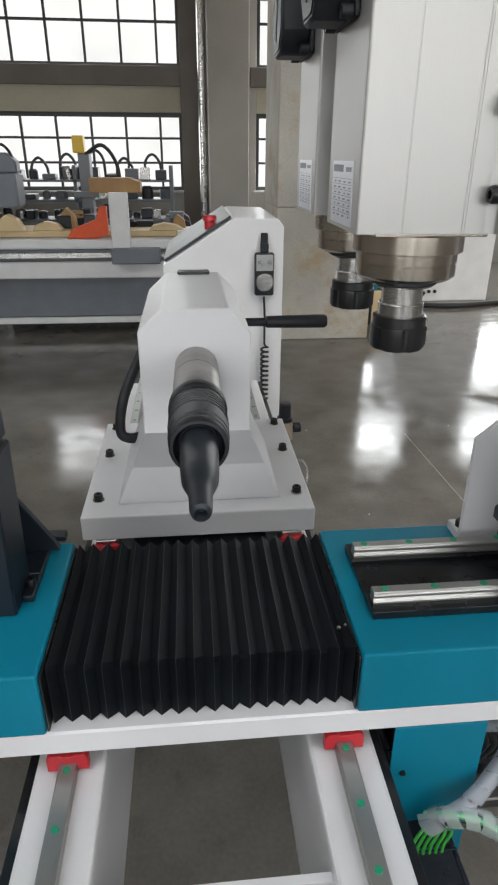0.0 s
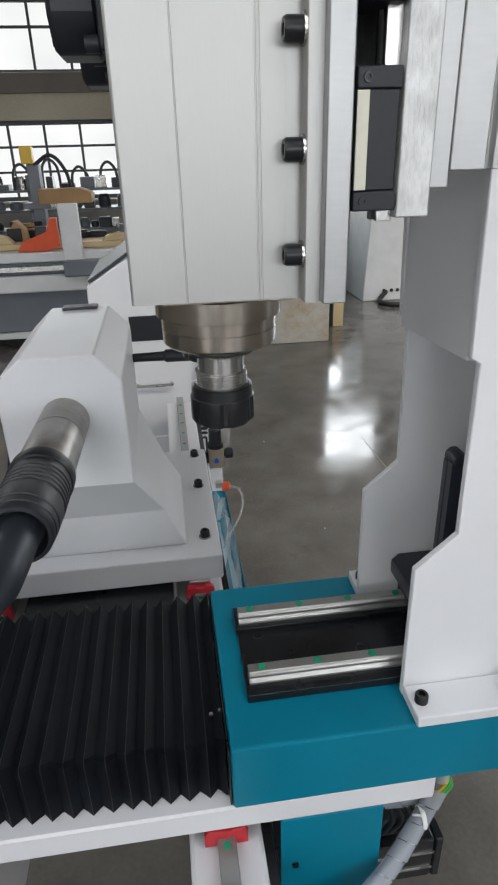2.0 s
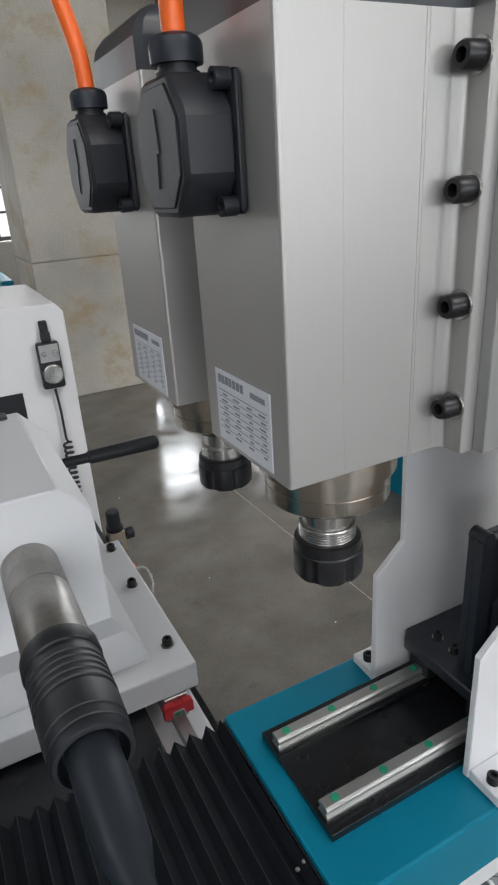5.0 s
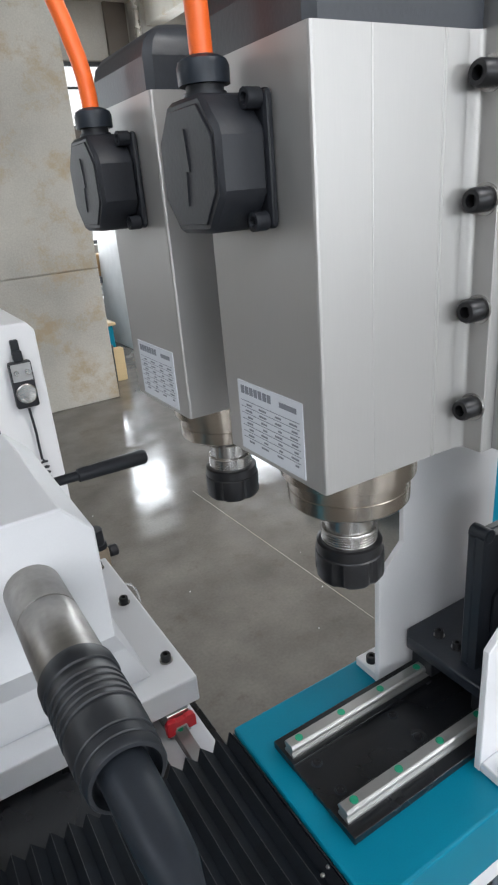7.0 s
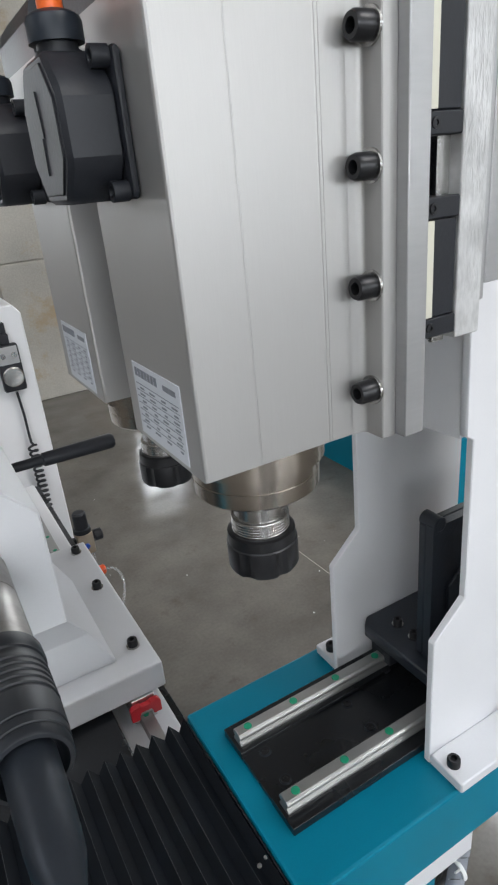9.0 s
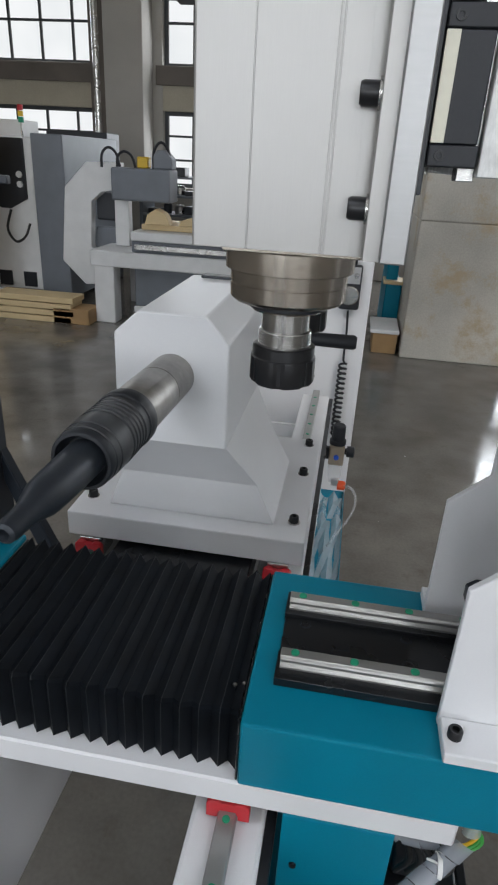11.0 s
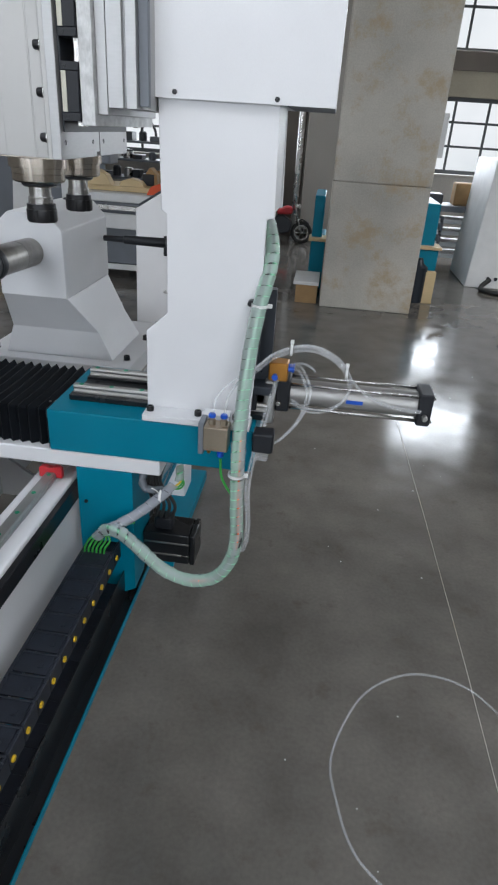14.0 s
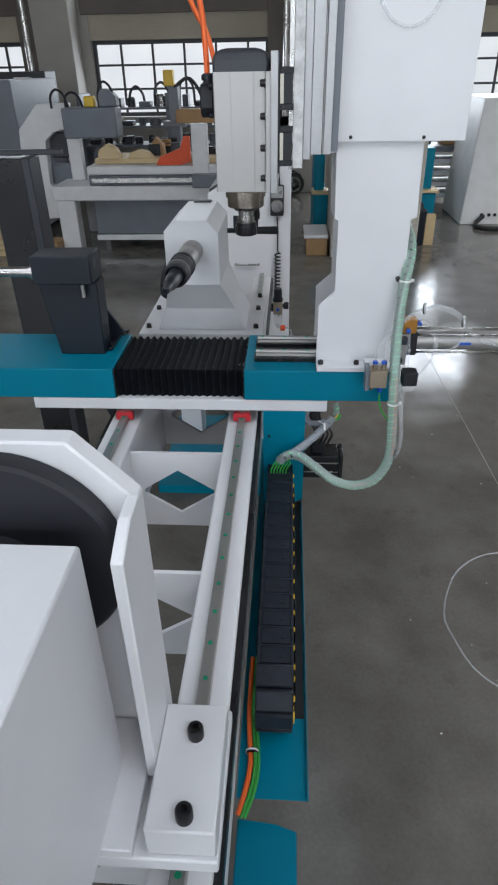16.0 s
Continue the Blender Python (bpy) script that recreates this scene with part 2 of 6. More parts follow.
def prism(bm, pts, axis, a, b, bevel=0.0015, holes=()):
    """A flat outline pushed out along an axis from a to b. y: (x, z) points; x: (y, z) points; z: (x, y) points."""
    def lift(p, h):
        return {"x": (h, p[0], p[1]), "y": (p[0], h, p[1]), "z": (p[0], p[1], h)}[axis]

    if not holes:
        lo = [bm.verts.new(lift(p, a)) for p in pts]
        hi = [bm.verts.new(lift(p, b)) for p in pts]
        fs = [bm.faces.new(lo), bm.faces.new(hi)]
        n = len(pts)
        for i in range(n):
            fs.append(bm.faces.new((lo[i], lo[(i + 1) % n], hi[(i + 1) % n], hi[i])))
        bmesh.ops.recalc_face_normals(bm, faces=fs)
        if bevel:
            es = list({e for f in fs for e in f.edges})
            bmesh.ops.bevel(bm, geom=es, offset=bevel, segments=1, affect="EDGES", profile=0.5)
        return bm
    edges, walls = [], []
    for ring in (pts, *holes):
        lo = [bm.verts.new(lift(p, a)) for p in ring]
        edges += [bm.edges.new((lo[i], lo[(i + 1) % len(lo)])) for i in range(len(lo))]
    got = bmesh.ops.triangle_fill(bm, use_beauty=True, use_dissolve=False, edges=edges)
    faces = [f for f in got["geom"] if isinstance(f, bmesh.types.BMFace)]
    ext = bmesh.ops.extrude_face_region(bm, geom=faces)
    vs = [v for v in ext["geom"] if isinstance(v, bmesh.types.BMVert)]
    bmesh.ops.translate(bm, verts=vs, vec=Vector(lift((0, 0), b)) - Vector(lift((0, 0), a)))
    bmesh.ops.recalc_face_normals(bm, faces=bm.faces)
    return bm


def lathe(bm, profile, base, axis="z", seg=32):
    """A turned body: (height, radius) pairs along an axis from base."""
    ring_list = []
    base = Vector(base)
    for h, r in profile:
        ring = []
        for i in range(seg):
            u, v = r * math.cos(2 * math.pi * i / seg), r * math.sin(2 * math.pi * i / seg)
            ring.append(bm.verts.new(base + Vector({"x": (h, u, v), "y": (u, h, v), "z": (u, v, h)}[axis])))
        ring_list.append(ring)
    fs = []
    for a, b in zip(ring_list, ring_list[1:]):
        for i in range(seg):
            fs.append(bm.faces.new((a[i], a[(i + 1) % seg], b[(i + 1) % seg], b[i])))
    fs.append(bm.faces.new(ring_list[0]))
    fs.append(bm.faces.new(ring_list[-1]))
    bmesh.ops.recalc_face_normals(bm, faces=fs)
    return bm


def smooth_line(pts, steps=8):
    """A rounded way through the given places."""
    p = [Vector(q) for q in pts]
    p = [2 * p[0] - p[1], *p, 2 * p[-1] - p[-2]]
    out = []
    for i in range(1, len(p) - 2):
        for s in range(steps):
            t = s / steps
            a, b, c, d = p[i - 1 : i + 3]
            out.append(0.5 * (2 * b + (c - a) * t + (2 * a - 5 * b + 4 * c - d) * t * t + (3 * b - a - 3 * c + d) * t**3))
    out.append(p[-2])
    return out


def tube(bm, pts, r, seg=10, steps=8, wave=0.0, every=0):
    """A round hose along a rounded way; every and wave put ridges on it."""
    line = smooth_line(pts, steps)
    side = Vector((0.31, 0.85, 0.42)).normalized()
    rings = []
    for i, c in enumerate(line):
        d = (line[min(i + 1, len(line) - 1)] - line[max(i - 1, 0)]).normalized()
        u = (side - d * side.dot(d)).normalized()
        side = u
        w = d.cross(u)
        rr = r * (1 + (wave if every and i % every == 0 else 0))
        rings.append([bm.verts.new(c + rr * (u * math.cos(2 * math.pi * k / seg) + w * math.sin(2 * math.pi * k / seg))) for k in range(seg)])
    fs = []
    for a, b in zip(rings, rings[1:]):
        for k in range(seg):
            fs.append(bm.faces.new((a[k], a[(k + 1) % seg], b[(k + 1) % seg], b[k])))
    fs += [bm.faces.new(rings[0]), bm.faces.new(rings[-1])]
    bmesh.ops.recalc_face_normals(bm, faces=fs)
    return bm


def along(pts, steps):
    """Places, and two directions across, all along a rounded way."""
    line = smooth_line(pts, steps)
    side = Vector((0.31, 0.85, 0.42)).normalized()
    out = []
    for i, c in enumerate(line):
        d = (line[min(i + 1, len(line) - 1)] - line[max(i - 1, 0)]).normalized()
        side = (side - d * side.dot(d)).normalized()
        out.append((c, side, d.cross(side), d))
    return out


def spiral(bm, pts, r, pitch=0.014, cover=0.94, steps=40):
    """A flat plastic band wound round a way."""
    rail = along(pts, steps)
    run, a0 = 0.0, None
    for i, (c, u, w, d) in enumerate(rail):
        if i:
            run += (c - rail[i - 1][0]).length
        th = 2 * math.pi * run / pitch
        o = u * math.cos(th) + w * math.sin(th)
        lift = 1 + 0.03 * math.sin(run * 90)
        row = [bm.verts.new(c + o * r * lift * 1.03 - d * pitch * cover / 2), bm.verts.new(c + o * r * lift * 0.97 + d * pitch * cover / 2)]
        if a0:
            bm.faces.new((a0[0], a0[1], row[1], row[0]))
        a0 = row
    return bm


def strand(bm, pts, off, turns, r, steps=10):
    """One wire that winds slowly beside a way."""
    rail = along(pts, steps)
    n = len(rail)
    ways = []
    for i, (c, u, w, d) in enumerate(rail):
        th = off[1] + turns * 2 * math.pi * i / n
        ways.append(c + off[0] * (u * math.cos(th) + w * math.sin(th)))
    return tube(bm, ways, r, 8, 1)


def wrapped(parent, pts, r, wires, wrap, pitch=0.014):
    bm = B()
    spiral(bm, pts, r, pitch, steps=int(60))
    part("spiral_wrap", bm, wrap, parent, "clear plastic spiral wrap")
    for i, (mt, rad) in enumerate(wires):
        bm = B()
        strand(bm, pts, (r - rad - 0.002, i * 2 * math.pi / len(wires)), 1.2, rad)
        part("wire", bm, mt, parent)


def cap_screw(parent, at, axis="z", r=0.0085, h=0.011, washer=True):
    """A socket-head cap screw: knurled head with a hexagon socket, on a washer. axis '-x' points the head to -x."""
    sgn = -1 if axis[0] == "-" else 1
    ax = axis[-1]
    bm = B()
    s = sgn
    lathe(bm, [(0, r), (s * h * 0.85, r), (s * h, r * 0.86), (s * h, r * 0.52), (s * h * 0.5, r * 0.5)], at, ax, 16)
    ob = part("cap_screw", bm, BLACK_OXIDE, parent)
    if washer:
        bm = B()
        lathe(bm, [(-s * 0.0002, r * 1.28), (s * 0.0018, r * 1.28), (s * 0.0018, r * 0.9)], at, ax, 18)
        part("washer", bm, STEEL, ob)
    return ob


def backdrop(name, y):
    """The bright overcast distance outside the windows."""
    m = bpy.data.materials.new("overcast_distance")
    m.use_nodes = True
    t = m.node_tree
    n, k = t.nodes, t.links
    n.remove(n["Principled BSDF"])
    e = n.new("ShaderNodeEmission")
    co = n.new("ShaderNodeTexCoord")
    a = n.new("ShaderNodeTexNoise")
    a.inputs["Scale"].default_value = 0.6
    r = n.new("ShaderNodeValToRGB")
    r.color_ramp.elements[0].color = (0.66, 0.70, 0.72, 1)
    r.color_ramp.elements[1].color = (1, 1, 1, 1)
    k.new(co.outputs["Object"], a.inputs["Vector"])
    k.new(a.outputs["Fac"], r.inputs["Fac"])
    k.new(r.outputs["Color"], e.inputs["Color"])
    e.inputs["Strength"].default_value = 1.08
    k.new(e.outputs["Emission"], n["Material Output"].inputs["Surface"])
    bm = bmesh.new()
    for x, z in ((-30, -2), (30, -2), (30, 20), (-30, 20)):
        bm.verts.new((x, y, z))
    bm.faces.new(bm.verts)
    me = bpy.data.meshes.new(name)
    bm.to_mesh(me)
    bm.free()
    me.materials.append(m)
    return tagged(new(name, me), "bright overcast distance outside the windows", "backdrop", kind="structure")


backdrop("backdrop_north", 18)
backdrop("backdrop_south", -16)


# ---- the hall ----
bm = B()
box(bm, -12, 12, -12, 14, -0.2, 0.0, 0)
tagged(part("floor", bm, FLOOR), "grey polished concrete factory floor with scuffs", "floor", kind="structure")
bm = B()
# slab strips round the added fill openings, with downstand beams
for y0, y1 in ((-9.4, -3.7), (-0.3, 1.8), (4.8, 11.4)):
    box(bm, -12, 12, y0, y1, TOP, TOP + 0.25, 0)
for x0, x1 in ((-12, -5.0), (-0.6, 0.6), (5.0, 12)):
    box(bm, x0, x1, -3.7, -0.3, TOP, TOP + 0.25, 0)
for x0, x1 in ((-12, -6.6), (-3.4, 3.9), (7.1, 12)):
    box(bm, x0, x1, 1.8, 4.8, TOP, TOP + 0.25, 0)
for by in (-6, -2, 2, 6, 8.4):
    box(bm, -12, 12, by - 0.14, by + 0.14, TOP - 0.45, TOP, 0.01)
for bx in (-7.6, -3.55, 0.56, 2.65, 4.75, 8.6):
    box(bm, bx - 0.13, bx + 0.13, -9, 11, TOP - 0.40, TOP, 0.01)
tagged(part("ceiling", bm, PILLAR), "raw concrete ceiling with downstand beams", "ceiling", kind="structure")


def window_wall(name, y, inward, skip=()):
    """A long wall with tall window bays between piers, a lintel band between two rows of glazing."""
    wall = thing(name, (0, y, 0), "plastered factory wall with window bays and lintel bands", "wall", kind="structure")
    y0, y1 = (y, y + 0.3) if inward < 0 else (y - 0.3, y)
    xs = [-12.0] + [v for bx in BAYS for v in (bx, bx + 3.02)] + [12.0]
    for i in range(0, len(xs), 2):
        bm = B()
        box(bm, xs[i], xs[i + 1], y0, y1, 0, TOP, 0.004)
        part("pier", bm, WALL, wall)
    for bx in BAYS:
        for z0, z1, mt in ((0, LOW[0], WALL), (LOW[1], HIGH[0], BEAM), (HIGH[1], TOP, WALL)):
            bm = B()
            box(bm, bx, bx + 3.02, y0 + 0.01, y1 - 0.01, z0, z1, 0.004)
            part("lintel_band", bm, mt, wall)
        for z0, z1, rows in ((*LOW, (1.62, 1.98)), (*HIGH, (3.56,))):
            bm = B()
            yc = (y0 + y1) / 2
            for x in (bx + 0.03, bx + 2.99):
                box(bm, x - 0.03, x + 0.03, yc - 0.03, yc + 0.03, z0, z1, 0.003)
            for z in (z0 + 0.03, z1 - 0.03):
                box(bm, bx, bx + 3.02, yc - 0.032, yc + 0.032, z - 0.03, z + 0.03, 0.003)
            for i in range(5):
                x = bx + 2.66 - 0.545 * i
                box(bm, x - 0.018, x + 0.018, yc - 0.022, yc + 0.022, z0, z1, 0.002)
            for z in rows:
                box(bm, bx, bx + 3.02, yc - 0.024, yc + 0.024, z - 0.017, z + 0.017, 0.002)
            part("window_frame", bm, FRAME, wall, "dark steel glazing bars")
        yp, yq = (y0 - 0.06, y0) if inward < 0 else (y1, y1 + 0.06)
        bm = B()
        box(bm, bx + 3.0, bx + 3.36, yp, yq, 0, TOP, 0.005)
        part("steel_post", bm, BROWN, wall, "dark brown steel post")
        # brown band for the thick frame and sill, their shadow put into its colour
        bm = B()
        box(bm, bx - 0.1, bx + 2.999, yp + 0.01, yq, 2.70, 2.97, 0.005)
        part("sill_shadow_band", bm, BROWN, wall)
        bm = B()
        box(bm, bx - 0.05, bx + 2.998, y0 - 0.05 if inward < 0 else y1, y0 if inward < 0 else y1 + 0.05, 1.16, 1.2, 0.004)
        part("window_sill", bm, WALL, wall)
    return wall


window_wall("wall_north", WALL_N, -1)
window_wall("wall_south", WALL_S, 1)
for name, x in (("wall_east", HALL + 2), ("wall_west", -HALL - 2)):
    bm = B()
    box(bm, x, x + 0.25, WALL_S, WALL_N, 0, TOP, 0)
    tagged(part(name, bm, WALL), "plain plastered factory side wall", "wall", kind="structure")

# free-standing square pillar, cast in lifts
pillar = thing("pillar", (1.33, 6.6, 0), "square cast concrete pillar with rust stains and lift joints", "pillar", kind="structure")
for z0, z1 in ((0, 1.28), (1.282, 3.5), (3.502, TOP)):
    bm = B()
    box(bm, 0.836, 1.817, 6.127, 7.1, z0, z1, 0.012, 2)
    part("cast_lift", bm, PILLAR, pillar)

# pier columns and down pipes on the window wall
for px in (0.56, -3.63, -7.82, 4.75):
    bm = B()
    box(bm, px - 0.20, px + 0.42, WALL_N - 0.5, WALL_N, 0, TOP, 0.01)
    solo("column", bm, WALL, "plastered concrete column on the window wall", "column", kind="structure")
    bm = B()
    tube(bm, [(px - 0.3, WALL_N - 0.56, 0.0), (px - 0.3, WALL_N - 0.56, 3), (px - 0.3, WALL_N - 0.56, TOP - 0.01)], 0.05, 14, 2)
    solo("down_pipe", bm, STEEL, "pale metal down pipe on a plastered column", "pipe", "down pipes")

# floor joints
bm = B()
prism(bm, [(1.420, 3.7), (1.4225, 3.7), (1.4765, 2.1), (1.5025, 1.09), (1.5375, -1.5), (1.535, -1.5), (1.5, 1.09), (1.474, 2.1)], "z", 0.0005, 0.0015, 0)
solo("floor_crack", bm, PILLAR, "pale crack line in the concrete floor", "floor joint", kind="structure")

# crumbs and shavings swept about the floor
chips = random.Random(3)
bm = B()
for i in range(34):
    x, y, r = chips.uniform(0.55, 2.4), chips.uniform(-1.6, 4.5), chips.uniform(0.0015, 0.005)
    a0 = chips.uniform(0, 6)
    pts = [(x + r * chips.uniform(0.5, 1.2) * math.cos(a0 + k * 1.257), y + r * chips.uniform(0.5, 1.2) * math.sin(a0 + k * 1.257)) for k in range(5)]
    prism(bm, pts, "z", 0.0002, 0.0016, 0)
solo("floor_crumbs", bm, WHITE_FAR, "pale crumbs and shavings scattered on the floor", "debris", kind="stuff", smooth=False)

# ---- machine bed ----
bed = thing("machine_bed", (0, 0.5, 0), "white welded steel lathe bed with cross plates", "machine bed")
Y0, Y1 = -1.15, 2.3
for s in (1, -1):
    bm = B()
    box(bm, s * 0.15, s * 0.25, Y0, Y1, 0.59, 0.905, 0.006, 2)
    part("side_beam", bm, WHITE, bed)
    bm = B()
    box(bm, s * 0.25, s * 0.264, Y0, Y1, 0.858, 0.896, 0.001)
    n = 300
    for i in range(n):
        y = 0.66 - i * (0.66 - Y0) / n
        box(bm, s * 0.2505, s * 0.2635, y, y + 0.0035, 0.8535, 0.8581, 0)
    part("gear_rack", bm, BLACK_BASE, bed, "dark steel gear rack")
    bm = B()
    prism(bm, [(-0.0125, 0), (0.0125, 0), (0.0125, 0.006), (0.0092, 0.009), (0.0092, 0.012), (0.0125, 0.014), (0.0125, 0.0185), (0.0110, 0.020), (-0.0110, 0.020), (-0.0125, 0.0185), (-0.0125, 0.014), (-0.0092, 0.012), (-0.0092, 0.009), (-0.0125, 0.006)], "y", Y0, Y1, 0.0006)
    bmesh.ops.translate(bm, verts=bm.verts, vec=(s * 0.2, 0, 0.905))
    rail = part("linear_rail", bm, RAIL, bed, "ground steel guide rail")
    for i in range(40):
        y = Y0 + 0.05 + i * 0.085
        bm = B()
        lathe(bm, [(0, 0.0055), (0.0012, 0.0052)], (s * 0.2, y, 0.9248), "z", 12)
        part("rail_plug", bm, GREEN, rail)
for y in (-0.64, -0.095, 0.445, 0.975, 1.5, 2.035):
    bm = B()
    prism(bm, [(-0.151, 0.592), (0.151, 0.592), (0.151, 0.883), (-0.151, 0.883)], "y", y, y + 0.012,
          holes=[[(-0.116, 0.725), (0, 0.647), (0.116, 0.725), (0.116, 0.742), (0, 0.818), (-0.116, 0.742)]])
    part("cross_plate", bm, WHITE, bed, smooth=False)
for y in (-0.9, 2.0):
    for s in (1, -1):
        bm = B()
        box(bm, s * 0.14, s * 0.26, y - 0.08, y + 0.08, 0.02, 0.59, 0.006)
        leg = part("leg", bm, WHITE, bed)
        bm = B()
        lathe(bm, [(0, 0.05), (0.012, 0.05), (0.02, 0.03)], (s * 0.2, y, 0), "z", 20)
        part("foot", bm, RUBBER, leg)
bm = B()
box(bm, -0.32, 0.32, 1.43, 2.2, 0.0, 0.05, 0.002)
part("chip_tray", bm, TEAL, bed, "teal base box under the bed")

# ---- cable tray and drag chain beside the bed ----
tray = thing("cable_tray", (0.33, 0.3, 0.0), "teal folded sheet-metal cable tray along the bed", "cable tray")
bm = B()
box(bm, 0.252, 0.408, -0.447, 0.98, 0.556, 0.559, 0.0005)
box(bm, 0.252, 0.345, 0.98, 2.2, 0.556, 0.559, 0.0005)
part("tray_floor", bm, TEAL, tray)
bm = B()
box(bm, 0.4085, 0.411, -0.447, 0.98, 0.554, 0.572, 0.0005)
box(bm, 0.3455, 0.348, 0.98, 2.2, 0.554, 0.572, 0.0005)
part("tray_lip", bm, TEAL, tray)
# black strip over the tray floor, with a thin black wall beside the chain
bm = B()
box(bm, 0.276, 0.404, -0.25, 0.95, 0.5592, 0.5602, 0.0003)
box(bm, 0.3805, 0.3830, -0.20, 0.95, 0.5603, 0.655, 0.0006)
part("black_strip", bm, BLACK_BASE, tray, "black strip and upright wall")
for y in (-0.30, 0.8, 1.9):
    bm = B()
    box(bm, 0.252, 0.34, y, y + 0.03, 0.52, 0.553, 0.001)
    part("bracket", bm, TEAL, tray)
bm = B()
prism(bm, [(0.254, -0.46), (0.34, -0.468), (0.386, -0.482), (0.386, -1.05), (0.254, -1.05)], "z", 0.05, 0.50, 0.003)
solo("motor_cover", bm, TEAL, "teal sheet-metal cover below the headstock end", "machine cover")

chain = thing("drag_chain", (0.33, 0.2, 0.559), "black plastic drag chain with yellow link pins", "drag chain")


def chain_link(y, z, top):
    """One link: two side plates and a cover plate; on the upper run a raised lip hooks over the next link."""
    bm = B()
    L = 0.0565
    for xx in (0.288, 0.366):
        prism(bm, [(y - 0.001, z), (y + L - 0.003, z), (y + L - 0.003, z + 0.045), (y - 0.001, z + 0.045)], "x", xx, xx + 0.009, 0.002)
    zt = z + (0.040 if top else 0.0)
    box(bm, 0.297, 0.366, y + 0.0015, y + L - 0.0040, zt, zt + 0.005, 0.0010)
    box(bm, 0.2965, 0.3665, y + L - 0.006, y + L + 0.004, zt - 0.012, zt - 0.008, 0.0005)
    if top:
        # the lip, with a short return at each end and a small stop in the middle of the cover
        box(bm, 0.290, 0.374, y + L - 0.0085, y + L - 0.0040, zt + 0.0045, zt + 0.0078, 0.0008)
        for xx in (0.290, 0.369):
            box(bm, xx, xx + 0.005, y + L - 0.020, y + L - 0.0086, zt + 0.0045, zt + 0.0078, 0.0008)
        box(bm, 0.349, 0.352, y + 0.016, y + 0.027, zt + 0.0045, zt + 0.0068, 0.0004)
        box(bm, 0.341, 0.3489, y + 0.016, y + 0.019, zt + 0.0045, zt + 0.0068, 0.0004)
    else:
        box(bm, 0.297, 0.366, y - 0.001, y + L - 0.002, z + 0.040, z + 0.044, 0.0008)
    link = part("chain_link", bm, CHAIN_BLACK, chain)
    bm = B()
    r = 0.0066 if top else 0.0046
    lathe(bm, [(0, r), (0.0030, r), (0.0040, r * 0.8)], (0.3752, y + 0.008, z + (0.023 if top else 0.007)), "x", 14)
    part("link_pin", bm, YELLOW, link, "yellow pin cap")
    return link


for i in range(15):
    chain_link(-0.235 + i * 0.0565, 0.700, True)
for i in range(21):
    chain_link(-0.235 + i * 0.0565, 0.5605, False)
for i in range(5):
    a = radians(-72 + 36 * i)
    bm = B()
    yc, zc = -0.235, 0.653
    R = 0.070
    box(bm, 0.288, 0.375, -0.025, 0.025, R - 0.006, R + 0.022, 0.004)
    box(bm, 0.290, 0.374, 0.018, 0.023, R + 0.0215, R + 0.0248, 0.0008)
    bmesh.ops.rotate(bm, verts=bm.verts, matrix=Matrix.Rotation(radians(90) - a, 3, "X"))
    bmesh.ops.translate(bm, verts=bm.verts, vec=(0, yc, zc))
    lk = part("chain_link", bm, CHAIN_BLACK, chain)
    bm = B()
    lathe(bm, [(0, 0.0066), (0.0030, 0.0066), (0.0040, 0.0054)], (0.3752, yc - math.cos(a) * R, zc + math.sin(a) * R), "x", 12)
    part("link_pin", bm, YELLOW, lk)
bm = B()
tube(bm, [(0.272, -0.12, 0.62), (0.270, -0.25, 0.585), (0.276, -0.33, 0.572), (0.279, -0.38, 0.570), (0.272, -0.43, 0.565), (0.258, -0.48, 0.55)], 0.006, 8, 6)
solo("orange_wire", bm, ORANGE, "orange motor cable beside the bed", "cable", "loose wires")
for dx in (0.006, 0.014):
    bm = B()
    tube(bm, [(0.276 + dx, -0.12, 0.625), (0.274 + dx, -0.25, 0.59), (0.281 + dx, -0.33, 0.575), (0.284 + dx, -0.39, 0.572), (0.276 + dx, -0.44, 0.566), (0.258 + dx, -0.485, 0.55)], 0.004, 8, 6)
    solo("green_wire", bm, GREEN_WIRE, "green control wire beside the bed", "cable", "loose wires")
bm = B()
lathe(bm, [(-0.351, 0.0135), (-0.347, 0.0135), (-0.347, 0.0155), (-0.351, 0.0155), (-0.351, 0.0135)], (0.282, 0, 0.573), "y", 18)
solo("cable_tie", bm, TIE, "white nylon tie round the orange and green wires", "cable tie")

# ---- carriage ----
END_CAP = [(-0.029, 0.912), (-0.0135, 0.912), (-0.0135, 0.9205), (-0.0105, 0.9235), (-0.0105, 0.9262), (0.0105, 0.9262), (0.0105, 0.9235), (0.0135, 0.9205), (0.0135, 0.912), (0.029, 0.912), (0.029, 0.936), (0.024, 0.942), (0.010, 0.942), (0.008, 0.939), (-0.008, 0.939), (-0.010, 0.942), (-0.024, 0.942), (-0.029, 0.936)]
carriage = thing("carriage_plate", (0, 0.75, 0.905), "white steel carriage plate on red-capped guide blocks", "machine carriage")
bm = B()
box(bm, -0.50, 0.482, 0.60, 0.905, 0.957, 0.998, 0.003)
part("plate", bm, WHITE, carriage)
